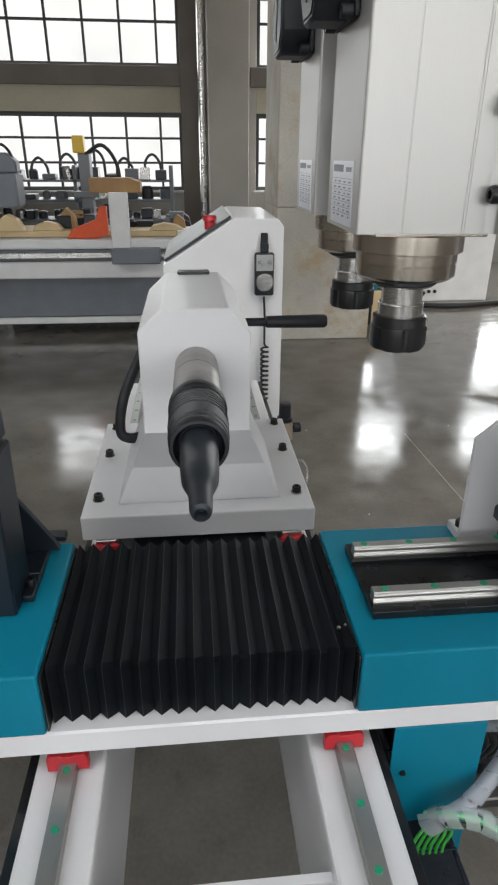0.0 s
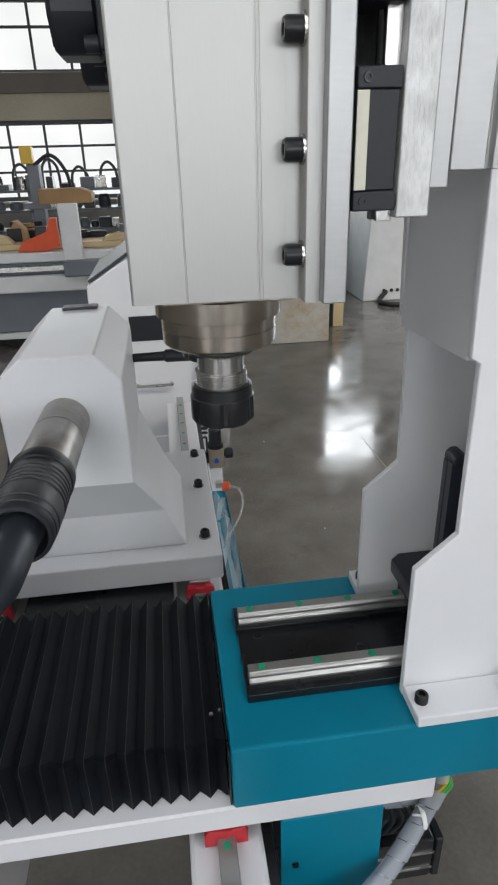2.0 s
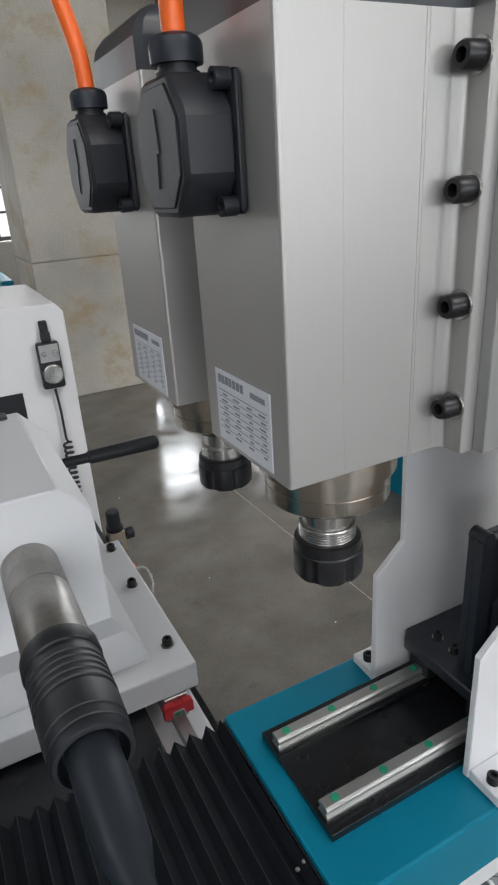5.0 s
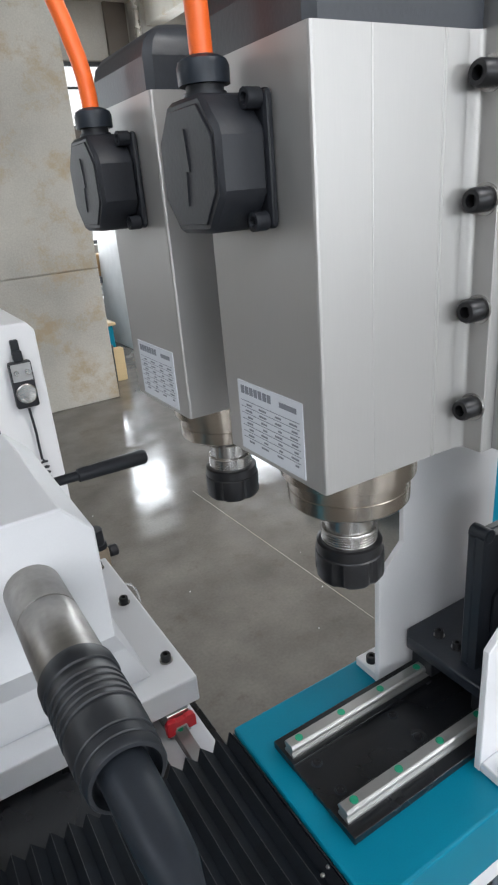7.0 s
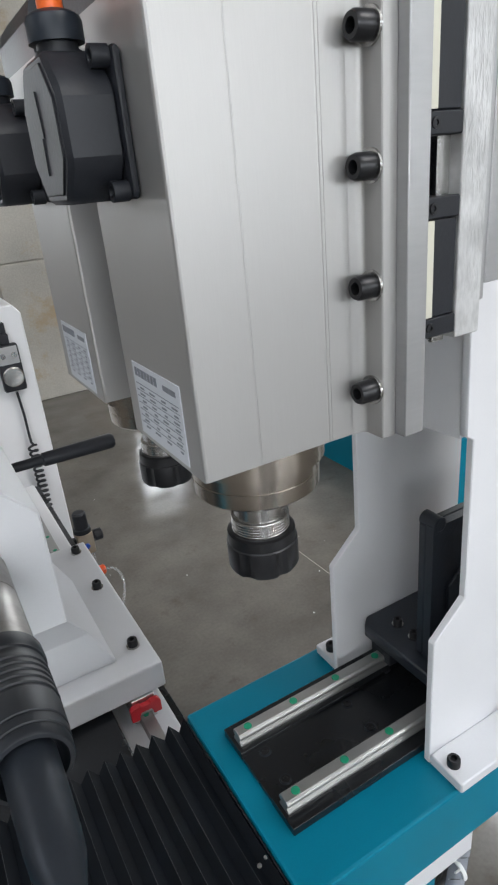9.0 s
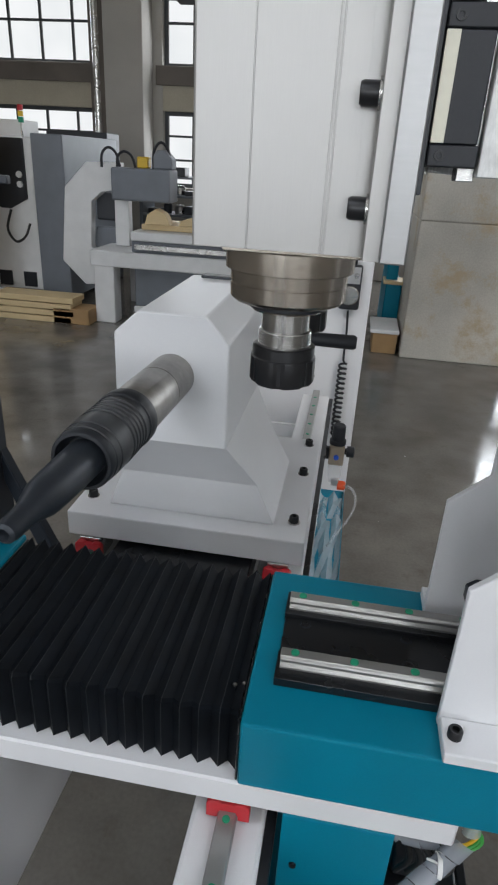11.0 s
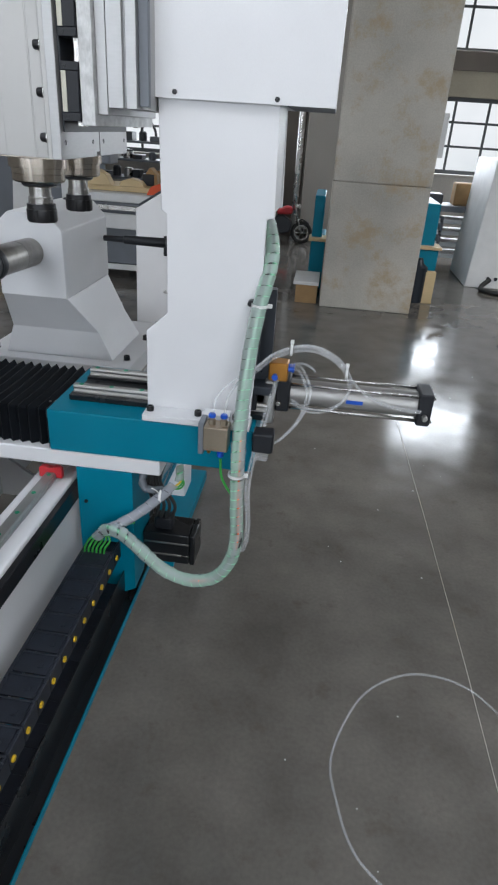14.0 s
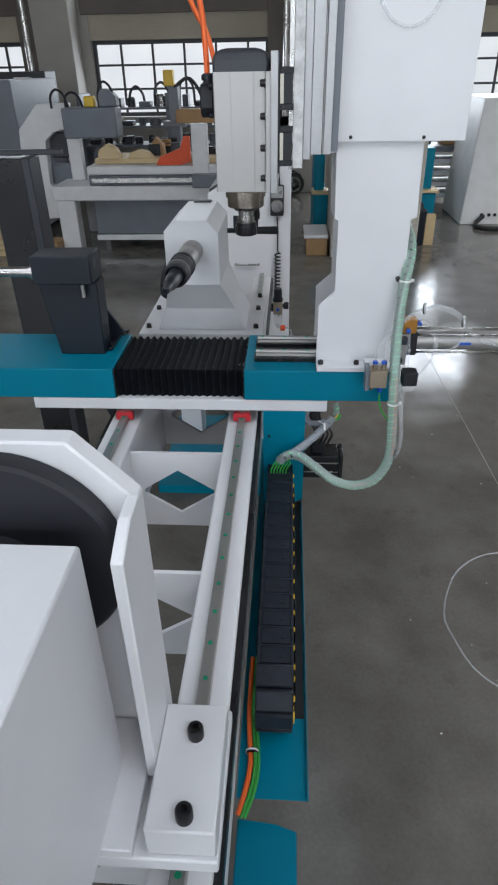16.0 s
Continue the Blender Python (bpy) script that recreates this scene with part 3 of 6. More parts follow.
for s in (1, -1):
    for y in (0.615, 0.80):
        bm = B()
        prism(bm, [(-0.022, 0.912), (-0.013, 0.912), (-0.013, 0.9262), (0.013, 0.9262), (0.013, 0.912), (0.022, 0.912), (0.022, 0.957), (-0.022, 0.957)], "y", y + 0.008, y + 0.07, 0.001)
        bmesh.ops.translate(bm, verts=bm.verts, vec=(s * 0.2, 0, 0))
        blk = part("guide_block", bm, STEEL, carriage)
        for yy in (y, y + 0.07):
            bm = B()
            prism(bm, END_CAP, "y", yy - 0.006, yy + 0.008, 0.001)
            bmesh.ops.translate(bm, verts=bm.verts, vec=(s * 0.2, 0, 0))
            part("end_cap", bm, RED, blk, "red plastic end cap")

# teal housings of the cross slide
for name, x0, x1 in (("slide_cover", 0.211, 0.70), ("slide_cover", -1.1, -0.217)):
    t = thing(name, ((x0 + x1) / 2, 0.75, 1.0), "teal folded-steel cover of the cross slide", "machine cover", "slide covers")
    bm = B()
    box(bm, x0, x1, 0.597, 0.902, 0.999, 1.105, 0.004, 2)
    part("housing", bm, TEAL, t)
    e = x0 - 0.0035 if x0 > 0 else x1 + 0.0005
    bm = B()
    box(bm, e, e + 0.003, 0.602, 0.90, 1.0, 1.098, 0.001)
    part("end_plate", bm, BLACK_BASE, t, "black end plate")
    for yy in (0.66, 0.72, 0.86):
        bm = B()
        lathe(bm, [(0, 0.004), (-0.004 if x0 > 0 else 0.004, 0.003)], (e if x0 > 0 else e + 0.003, yy, 1.085), "x", 10)
        part("screw", bm, STEEL, t)

# bellows between them
bel = thing("bellows_cover", (0, 0.76, 0.998), "black pleated bellows cover between teal housings", "bellows")
N = 17
cols = []
for i in range(2 * N + 1):
    x = -0.2105 + 0.417 * i / (2 * N)
    out = i % 2 == 0
    j = random.uniform(-0.0012, 0.0012)
    k, kt = (0.0, 0.0) if out else (0.0115, 0.0085)
    yf, yb, zt = 0.616 + k, 0.908 - k, 1.098 - kt + (random.uniform(-0.002, 0.001) if out else 0)
    sag = random.uniform(0.0, 0.0015)
    cols.append([(x + j, y, z) for y, z in ((yf, 1.000), (yf + j, 1.04), (yf + (0.0 if out else 0.001), zt - 0.005), (yf + 0.004, zt), (0.70, zt - 0.001 - sag), (0.76, zt - 0.002 - sag), (0.83, zt - 0.001 - sag), (yb - 0.004, zt), (yb, zt - 0.005), (yb, 1.0))])
for i in range(N):
    bm = B()
    # each pleat runs from fold to fold and has the thickness of the cloth
    skins = [[[bm.verts.new((x, y + s * (0.0012 if y < 0.76 else -0.0012), z - s * 0.0012)) for x, y, z in cols[2 * i + c]] for c in range(3)] for s in (0, 1)]
    for rows_ in skins:
        for a, b in zip(rows_, rows_[1:]):
            for p in range(len(a) - 1):
                bm.faces.new((a[p], a[p + 1], b[p + 1], b[p]))
    for c in (0, 2):
        for p in range(9):
            bm.faces.new((skins[0][c][p], skins[0][c][p + 1], skins[1][c][p + 1], skins[1][c][p]))
    bmesh.ops.recalc_face_normals(bm, faces=bm.faces)
    pl = part("pleat", bm, BELLOWS, bel, smooth=False)
    # thin lighter roll along each fold; the ridge highlight is in its colour
    bm = B()
    tube(bm, cols[2 * i][:9], 0.0005, 6, 1)
    part("fold_edge", bm, FOLD_GLINT, pl, "fold line with the highlight in its colour")

for x, y in ((0.1925, 0.664), (0.2040, 0.668)):
    bm = B()
    lathe(bm, [(0, 0.0030), (0.0014, 0.0026), (0.0020, 0.0010)], (x, y, 1.0945), "z", 12)
    part("rivet", bm, STEEL, bel, "bright rivet")

# cross slide base with its rails
slide = thing("cross_slide", (0.48, 0.75, 1.105), "black slide base plate with two ground rails", "linear slide")
bm = B()
box(bm, 0.2425, 0.72, 0.6645, 0.8345, 1.104, 1.112, 0.0006)
base = part("base_plate", bm, BLACK_BASE, slide)
for y in (0.663, 0.787):
    bm = B()
    box(bm, 0.2412, 0.72, y, y + 0.049, 1.1062, 1.1185, 0.0006)
    part("rail_pad", bm, BLACK_BASE, slide)
for x in (0.272, 0.412):
    for y in (0.727, 0.777):
        bm = B()
        lathe(bm, [(0, 0.0062), (0.0022, 0.0060), (0.0022, 0.003), (0.0010, 0.0028)], (x, y, 1.112), "z", 16)
        sc = part("screw", bm, BLACK_OXIDE, base)
        bm = B()
        lathe(bm, [(-0.0002, 0.0082), (0.0009, 0.0080), (0.0009, 0.0064)], (x, y, 1.112), "z", 18)
        part("washer", bm, CENTRE, sc)
for y in (0.6905, 0.8055):
    bm = B()
    prism(bm, [(-0.010, 0), (0.010, 0), (0.010, 0.0035), (0.0068, 0.0080), (0.0068, 0.0105), (0.010, 0.0130), (0.010, 0.0150), (0.0070, 0.0200), (-0.0070, 0.0200), (-0.010, 0.0150), (-0.010, 0.0130), (-0.0068, 0.0105), (-0.0068, 0.0080), (-0.010, 0.0035)], "x", 0.246, 0.72, 0.0004)
    bmesh.ops.translate(bm, verts=bm.verts, vec=(0, y, 1.1185))
    rl = part("linear_rail", bm, RAIL, slide)
    for i in range(6):
        bm = B()
        lathe(bm, [(0, 0.0058), (0.001, 0.0055)], (0.264 + i * 0.075, y, 1.1384), "z", 14)
        part("rail_plug", bm, GREEN, rl)

bracket = thing("slide_bracket", (0.53, 0.75, 1.14), "dark blue-grey cast angle bracket on the slide blocks", "bracket")
bm = B()
prism(bm, [(0.487, 0.664), (0.73, 0.664), (0.73, 0.836), (0.500, 0.836), (0.484, 0.822)], "z", 1.168, 1.189, 0.002)
part("foot_plate", bm, CAST, bracket)
# upright cast web with a pocketed face and a round boss on its top edge
bm = B()
prism(bm, [(0.507, 1.189), (0.72, 1.189), (0.72, 1.402), (0.507, 1.402)], "y", 0.714, 0.726, 0, holes=[[(0.530, 1.205), (0.70, 1.205), (0.70, 1.380), (0.530, 1.380)]])
box(bm, 0.507, 0.72, 0.7262, 0.741, 1.189, 1.402, 0.003)
part("upright", bm, CAST, bracket, smooth=False)
bm = B()
prism(bm, [(0.548, 1.215), (0.69, 1.215), (0.69, 1.30), (0.60, 1.335), (0.548, 1.29)], "y", 0.7215, 0.7265, 0.001)
part("pocket_rib", bm, CAST, bracket)
bm = B()
lathe(bm, [(0.7135, 0.008), (0.7145, 0.0105), (0.7405, 0.0105), (0.7415, 0.008)], (0.519, 0, 1.403), "y", 20)
part("boss", bm, CAST, bracket)
for x, y in ((0.524, 0.794), (0.524, 0.760), (0.524, 0.690)):
    cap_screw(bracket, (x, y, 1.189), "z", 0.0068, 0.011)
for y in (0.6905, 0.8055):
    for x in (0.500, 0.62):
        bm = B()
        box(bm, x, x + 0.075, y - 0.021, y + 0.021, 1.1255, 1.168, 0.002)
        part("guide_block", bm, BLACK, bracket)

# ---- column ----
column = thing("spindle_column", (0.58, 0.745, 1.105), "white welded steel column with bolted feet", "machine column")
OUT = [(0.441, 1.1055), (0.441, 1.303), (0.489, 1.347), (0.487, 1.552), (0.476, 1.558), (0.471, 1.75), (0.471, 2.30), (0.703, 2.30), (0.703, 1.75), (0.708, 1.56), (0.692, 1.556), (0.690, 1.25), (0.684, 1.1055)]
for y in (0.645, 0.837):
    bm = B()
    prism(bm, OUT, "y", y, y + 0.010, 0.0012)
    part("side_plate", bm, WHITE, column)
bm = B()
prism(bm, [(0.655, 1.553), (0.837, 1.545), (0.837, 2.30), (0.655, 2.30)], "x", 0.4765, 0.4845, 0.0008)
part("inner_plate", bm, WHITE, column)
bm = B()
box(bm, 0.694, 0.702, 0.655, 0.837, 1.56, 2.30, 0.001)
part("outer_plate", bm, WHITE, column)
for y0, y1, yb in ((0.592, 0.645, 0.618), (0.847, 0.893, 0.87)):
    bm = B()
    box(bm, 0.4415, 0.69, y0, y1, 1.1055, 1.122, 0.002)
    foot = part("foot_flange", bm, WHITE, column)
    for x in (0.455, 0.567, 0.655):
        cap_screw(foot, (x, yb, 1.122), "z", 0.0085, 0.012, washer=False)
bm = B()
box(bm, 0.64, 0.684, 0.66, 0.834, 1.178, 1.19, 0.001)
part("stiffener", bm, WHITE, column)

cover = thing("column_cover", (0.655, 0.80, 1.76), "white sheet-metal box cover around the column head", "machine cover")
bm = B()
box(bm, 0.452, 0.805, 0.632, 0.6335, 1.757, 2.45, 0.0005)
part("front_panel", bm, WHITE, cover)
bm = B()
box(bm, 0.8035, 0.805, 0.634, 0.97, 1.757, 2.45, 0.0005)
part("side_panel", bm, WHITE, cover)
bm = B()
box(bm, 0.452, 0.805, 0.97, 0.9715, 1.757, 2.45, 0.0005)
part("rear_panel", bm, WHITE, cover)
# underside of the white cover, its shade put in as slate grey
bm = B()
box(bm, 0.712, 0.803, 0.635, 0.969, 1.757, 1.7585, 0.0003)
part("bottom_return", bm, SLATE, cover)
for x, z in ((0.459, 1.766), (0.506, 1.768), (0.697, 1.766), (0.463, 1.872), (0.463, 2.05), (0.79, 2.3)):
    bm = B()
    lathe(bm, [(0, 0.0048), (-0.003, 0.0045), (-0.004, 0.003)], (x, 0.6318, z), "y", 14)
    part("screw", bm, BLACK_OXIDE, cover)

# ---- vertical slide behind the spindles ----
zslide = thing("vertical_slide", (0.36, 0.75, 1.64), "milled aluminium vertical slide with black guide blocks", "linear slide")
for y0, y1 in ((0.5470, 0.7360), (0.7560, 0.9440)):
    bm = B()
    box(bm, 0.2966, 0.3150, y0, y1, 1.6435, 1.964, 0.001)
    mp = part("mount_plate", bm, ALU_SIDE, zslide, "milled aluminium mounting plate")
    for y in (y0 + 0.022, y1 - 0.022):
        for z in (1.672, 1.745):
            bm = B()
            lathe(bm, [(0.3150, 0.0044), (0.3154, 0.0042), (0.3152, 0.0034), (0.3130, 0.0032)], (0, y, z), "x", 14)
            part("bolt_hole", bm, BLACK_OXIDE, mp)
bm = B()
box(bm, 0.2980, 0.3140, 0.7365, 0.7555, 1.652, 1.96, 0.001)
part("spacer", bm, ALU_SIDE, zslide)
bm = B()
box(bm, 0.3152, 0.3192, 0.5600, 0.9310, 1.690, 1.964, 0.0008)
part("carrier_plate", bm, GRAPHITE, zslide)
bm = B()
box(bm, 0.3535, 0.3790, 0.5575, 0.9440, 1.703, 2.45, 0.001)
part("back_plate", bm, MILLED, zslide, "rough-milled aluminium plate")
for y in (0.5780, 0.9220):
    bm = B()
    prism(bm, [(0.3415, y - 0.0105), (0.3535, y - 0.0105), (0.3535, y + 0.0105), (0.3415, y + 0.0105), (0.3415, y + 0.0065), (0.3455, y + 0.0045), (0.3455, y - 0.0045), (0.3415, y - 0.0065)], "z", 1.700, 2.44, 0.0006)
    part("linear_rail", bm, STEEL, zslide)
    for z0, z1 in ((1.7085, 1.8015), (1.8375, 1.9305)):
        bm = B()
        box(bm, 0.3194, 0.3505, y - 0.0215, y + 0.0215, z0 + 0.014, z1 - 0.014, 0.001)
        gb = part("guide_block", bm, BLACK, zslide)
        for ze in (z0, z1 - 0.0138):
            bm = B()
            box(bm, 0.3194, 0.3520, y - 0.0222, y + 0.0222, ze, ze + 0.0138, 0.001)
            part("end_cap", bm, BLACK, gb)
        if y < 0.7:
            bm = B()
            box(bm, 0.3197, 0.3285, y - 0.0228, y - 0.0210, z0 + 0.0145, z1 - 0.0145, 0.0004)
            part("insert", bm, IVORY, gb, "cream steel block face")
            for zz in (z0 + 0.007, z1 - 0.007):
                bm = B()
                lathe(bm, [(0, 0.0036), (-0.0012, 0.0034), (-0.0012, 0.0018), (0.0, 0.0016)], (0.3270, y - 0.0220, zz), "y", 12)
                part("screw", bm, BLACK_OXIDE, gb)
bm = B()
box(bm, 0.3792, 0.3985, 0.571, 0.90, 1.722, 2.45, 0.001)
part("carrier_strip", bm, ALU_SIDE, zslide)
bm = B()
prism(bm, [(0.3990, 0.571), (0.4270, 0.571), (0.4285, 0.577), (0.4310, 0.577), (0.4325, 0.571), (0.4520, 0.571), (0.4520, 0.600), (0.4690, 0.600), (0.4690, 0.90), (0.3990, 0.90)], "z", 1.734, 2.45, 0.0008)
part("guide_profile", bm, ALU_SIDE, zslide)
bm = B()
box(bm, 0.4525, 0.4700, 0.585, 0.5995, 1.739, 2.45, 0.0008)
part("edge_strip", bm, SLATE, zslide)

# ---- spindle motors ----
def spindle(y0):
    """A square air-cooled spindle motor: housing with a wider mounting flange, nose, collet nut, terminal box."""
    s = thing("spindle_motor", (0.2388, y0 + 0.064, 1.53), "square silver spindle motor with black cap and collet nut", "spindle motor", "spindle motors")
    d, ear = 0.129, 0.0204
    bm = B()
    # body, two fine grooves, a cove, then the flange that stands out past the body
    front = [(0.1660, 0.0022), (0.1668, 0.0007), (0.1682, 0.0), (0.2090, 0.0), (0.2095, 0.0003), (0.2100, 0.0003), (0.2105, 0.0), (0.2660, 0.0), (0.2664, 0.0004), (0.2672, 0.0004), (0.2676, 0.0), (0.2688, 0.0), (0.2692, 0.0004), (0.2698, 0.0004), (0.2702, 0.0)]
    for k in range(1, 7):
        a = k * math.pi / 12
        front.append((0.2850 + 0.0139 * math.sin(a), -0.004 * (1 - math.cos(a))))
    front += [(0.2990, -ear + 0.0008), (0.2998, -ear), (0.3108, -ear)]
    pts = [(x, y0 + dy) for x, dy in front] + [(x, y0 + d - dy) for x, dy in reversed(front)]
    prism(bm, pts, "z", 1.656, 1.934, 0)
    part("housing", bm, ALU, s)
    bm = B()
    ring = []
    for z, g in ((1.934, 0.0), (1.958, 0.0), (1.968, 0.003), (1.976, 0.010), (1.981, 0.020), (1.984, 0.036)):
        ring.append([bm.verts.new(v) for v in ((0.166 + g, y0 + 0.006 + g * 0.5, z), (0.172 + g, y0 + g * 0.6, z), (0.300 - g, y0 + g * 0.6, z), (0.306 - g, y0 + 0.006 + g * 0.5, z),
                                               (0.306 - g, y0 + d - 0.006 - g * 0.5, z), (0.300 - g, y0 + d - g * 0.6, z), (0.172 + g, y0 + d - g * 0.6, z), (0.166 + g, y0 + d - 0.006 - g * 0.5, z))])
    for a, b in zip(ring, ring[1:]):
        for i in range(8):
            bm.faces.new((a[i], a[(i + 1) % 8], b[(i + 1) % 8], b[i]))
    bm.faces.new(ring[-1])
    bm.faces.new(ring[0])
    bmesh.ops.recalc_face_normals(bm, faces=bm.faces)
    part("top_cap", bm, GRAPHITE, s, "dark plastic fan cap")
    c = (0.2388, y0 + 0.064, 0)
    bm = B()
    box(bm, 0.188, 0.2992, y0 + 0.010, y0 + 0.119, 1.6520, 1.6558, 0.0008)
    part("nose_plate", bm, BRONZE, s, "brown-grey steel nose plate")
    bm = B()
    lathe(bm, [(1.6518, 0.0564), (1.6346, 0.0564), (1.6340, 0.0556), (1.6338, 0.0518), (1.6235, 0.0517), (1.6231, 0.0512), (1.6225, 0.0512), (1.6221, 0.0517), (1.6100, 0.0514), (1.6072, 0.0486), (1.6064, 0.0470), (1.6045, 0.0335), (1.598, 0.0315), (1.598, 0.01)], c, "z", 64)
    part("nose", bm, BRONZE, s, "turned steel nose flange")
    bm = B()
    lathe(bm, [(1.6046, 0.0350), (1.6010, 0.0350), (1.6000, 0.0330), (1.5990, 0.0310)], c, "z", 32)
    part("seal_ring", bm, BLACK, s)
    bm = B()
    prof = [(1.60, 0.0218), (1.580, 0.0218), (1.5795, 0.0242)]
    for k in range(7):
        zz = 1.5788 - k * 0.0024
        prof += [(zz, 0.0245), (zz - 0.0003, 0.0242), (zz - 0.0011, 0.0242), (zz - 0.0014, 0.0245)]
    lathe(bm, prof + [(1.560, 0.0236)], c, "z", 32)
    part("shaft", bm, STEEL, s, "threaded steel spindle shaft")
    bm = B()
    lathe(bm, [(1.566, 0.0265), (1.565, 0.0288), (1.556, 0.0292), (1.555, 0.0303), (1.554, 0.0305), (1.533, 0.0305), (1.530, 0.0285), (1.530, 0.0145), (1.545, 0.012)], c, "z", 54)
    for v in bm.verts:
        d3 = v.co - Vector(c)
        turn = math.degrees(math.atan2(d3.y, d3.x)) % 60
        if 20 <= turn < 40 and 1.5295 < v.co.z < 1.5545 and d3.xy.length > 0.0275:
            v.co.x, v.co.y = c[0] + d3.x * 0.94, c[1] + d3.y * 0.94
    part("collet_nut", bm, BLACK_OXIDE, s, "black collet nut")
    for k in range(4):
        cap_screw(s, (0.2989, y0 - 0.0105, 1.691 + 0.0727 * k), "-x", 0.0082, 0.0145)
    # nameplate with unreadable lines
    bm = B()
    box(bm, 0.1653, 0.1662, y0 + 0.022, y0 + 0.108, 1.660, 1.718, 0)
    lab = part("nameplate", bm, LABEL, s, "silver printed nameplate")
    bm = B()
    for k in range(7):
        box(bm, 0.1649, 0.1656, y0 + 0.0985 - k * 0.0062, y0 + 0.1030 - k * 0.0062, 1.708, 1.7145, 0)
    box(bm, 0.1649, 0.1656, y0 + 0.029, y0 + 0.050, 1.7085, 1.7125, 0)
    for i in range(7):
        z = 1.702 - i * 0.0052
        box(bm, 0.1649, 0.1656, y0 + 0.026, y0 + 0.104, z, z + 0.0004, 0)
        for k in range(4):
            yy = y0 + 0.029 + k * 0.020
            box(bm, 0.1649, 0.1656, yy, yy + random.uniform(0.004, 0.010), z - 0.0034, z - 0.0020, 0)
    part("print", bm, INK, lab)
    # terminal box on the side
    yc, zc = y0 + 0.0775, 1.870
    bm = B()
    box(bm, 0.160, 0.1662, yc - 0.042, yc + 0.042, zc - 0.039, zc + 0.039, 0.004, 2)
    prism(bm, [(yc - 0.040, zc - 0.018), (yc - 0.022, zc - 0.039), (yc + 0.022, zc - 0.039), (yc + 0.040, zc - 0.018), (yc + 0.040, zc + 0.018), (yc + 0.022, zc + 0.039), (yc - 0.022, zc + 0.039), (yc - 0.040, zc + 0.018)], "x", 0.127, 0.161, 0.003)
    tb = part("terminal_box", bm, BLACK, s, "black plastic terminal box")
    bm = B()
    prism(bm, [(yc - 0.034, zc - 0.015), (yc - 0.019, zc - 0.0335), (yc + 0.019, zc - 0.0335), (yc + 0.034, zc - 0.015), (yc + 0.034, zc + 0.015), (yc + 0.019, zc + 0.0335), (yc - 0.019, zc + 0.0335), (yc - 0.034, zc + 0.015)], "x", 0.1258, 0.1275, 0.0005)
    prism(bm, [(yc - 0.002, zc + 0.022), (yc + 0.003, zc + 0.022), (yc + 0.001, zc + 0.002), (yc + 0.006, zc + 0.002), (yc + 0.001, zc - 0.022), (yc - 0.001, zc - 0.002), (yc - 0.005, zc - 0.002)], "x", 0.1248, 0.126, 0)
    part("lid", bm, BLACK, tb)
    for dy in (-0.034, 0.034):
        for dz in (-0.034, 0.034):
            bm = B()
            lathe(bm, [(0, 0.0060), (-0.010, 0.0060), (-0.010, 0.0035), (-0.007, 0.003)], (0.160, yc + dy, zc + dz), "x", 12)
            part("screw_boss", bm, BLACK, tb)
    bm = B()
    lathe(bm, [(zc + 0.036, 0.0135), (zc + 0.0415, 0.0135), (zc + 0.0415, 0.0118), (zc + 0.0455, 0.0118)], (0.144, yc, 0), "z", 24)
    gl = part("cable_gland", bm, BLACK, tb)
    bm = B()
    lathe(bm, [(zc + 0.0455, 0.0160), (zc + 0.0555, 0.0162), (zc + 0.0585, 0.0150), (zc + 0.0605, 0.0118), (zc + 0.0615, 0.0085)], (0.144, yc, 0), "z", 14)
    part("gland_nut", bm, POST, gl)
    return s


s1 = spindle(0.5755)
s1.location += Vector((-0.0145, 0.0015, -0.0125))
s2 = copy_thing(s1, Matrix.Translation(s1.location + Vector((0, 0.208, 0))))
for way in ([(0.1295, 0.6545, 1.910), (0.128, 0.655, 1.965), (0.122, 0.660, 2.05), (0.10, 0.685, 2.15), (0.08, 0.74, 2.30), (0.2, 0.79, 2.5), (0.4, 0.84, 2.6)],
            [(0.1295, 0.8625, 1.910), (0.125, 0.863, 1.955), (0.105, 0.869, 2.02), (0.07, 0.885, 2.08), (0.045, 0.90, 2.16), (0.06, 0.91, 2.30), (0.2, 0.90, 2.5), (0.4, 0.86, 2.62)]):
    bm = B()
    tube(bm, way, 0.0072, 12, 8)
    solo("motor_cable", bm, ORANGE, "orange power cable of a spindle motor", "cable", "motor cables")

# ---- tailstock ----
tail = thing("tailstock", (0.012, 1.3, 0.905), "white welded steel tailstock on the bed rails", "tailstock")
bm = B()
box(bm, -0.25, 0.25, 1.115, 1.62, 0.965, 1.022, 0.004, 2)
part("base_plate", bm, WHITE, tail)
bm = B()
prism(bm, [(-0.096, 1.246), (0.099, 1.246), (0.099, 1.433), (0.060, 1.476), (-0.054, 1.476), (-0.096, 1.438)], "y", 1.03, 1.395, 0.0025)
part("head_box", bm, WHITE, tail)
bm = B()
v = []
for z, yf, xl, xr, yb in ((1.246, 1.036, -0.0955, 0.0985, 1.39), (1.115, 1.155, -0.138, 0.142, 1.43), (1.022, 1.165, -0.175, 0.180, 1.47)):
    v.append([bm.verts.new(q) for q in ((xl, yf, z), (xr, yf, z), (xr, yb, z), (xl, yb, z))])
for a, b in zip(v, v[1:]):
    for i in range(4):
        bm.faces.new((a[i], a[(i + 1) % 4], b[(i + 1) % 4], b[i]))
bm.faces.new(v[0]), bm.faces.new(v[-1])
bmesh.ops.recalc_face_normals(bm, faces=bm.faces)
bmesh.ops.bevel(bm, geom=list(bm.edges), offset=0.0015, segments=1, affect="EDGES", profile=0.5)
part("pedestal", bm, WHITE, tail)
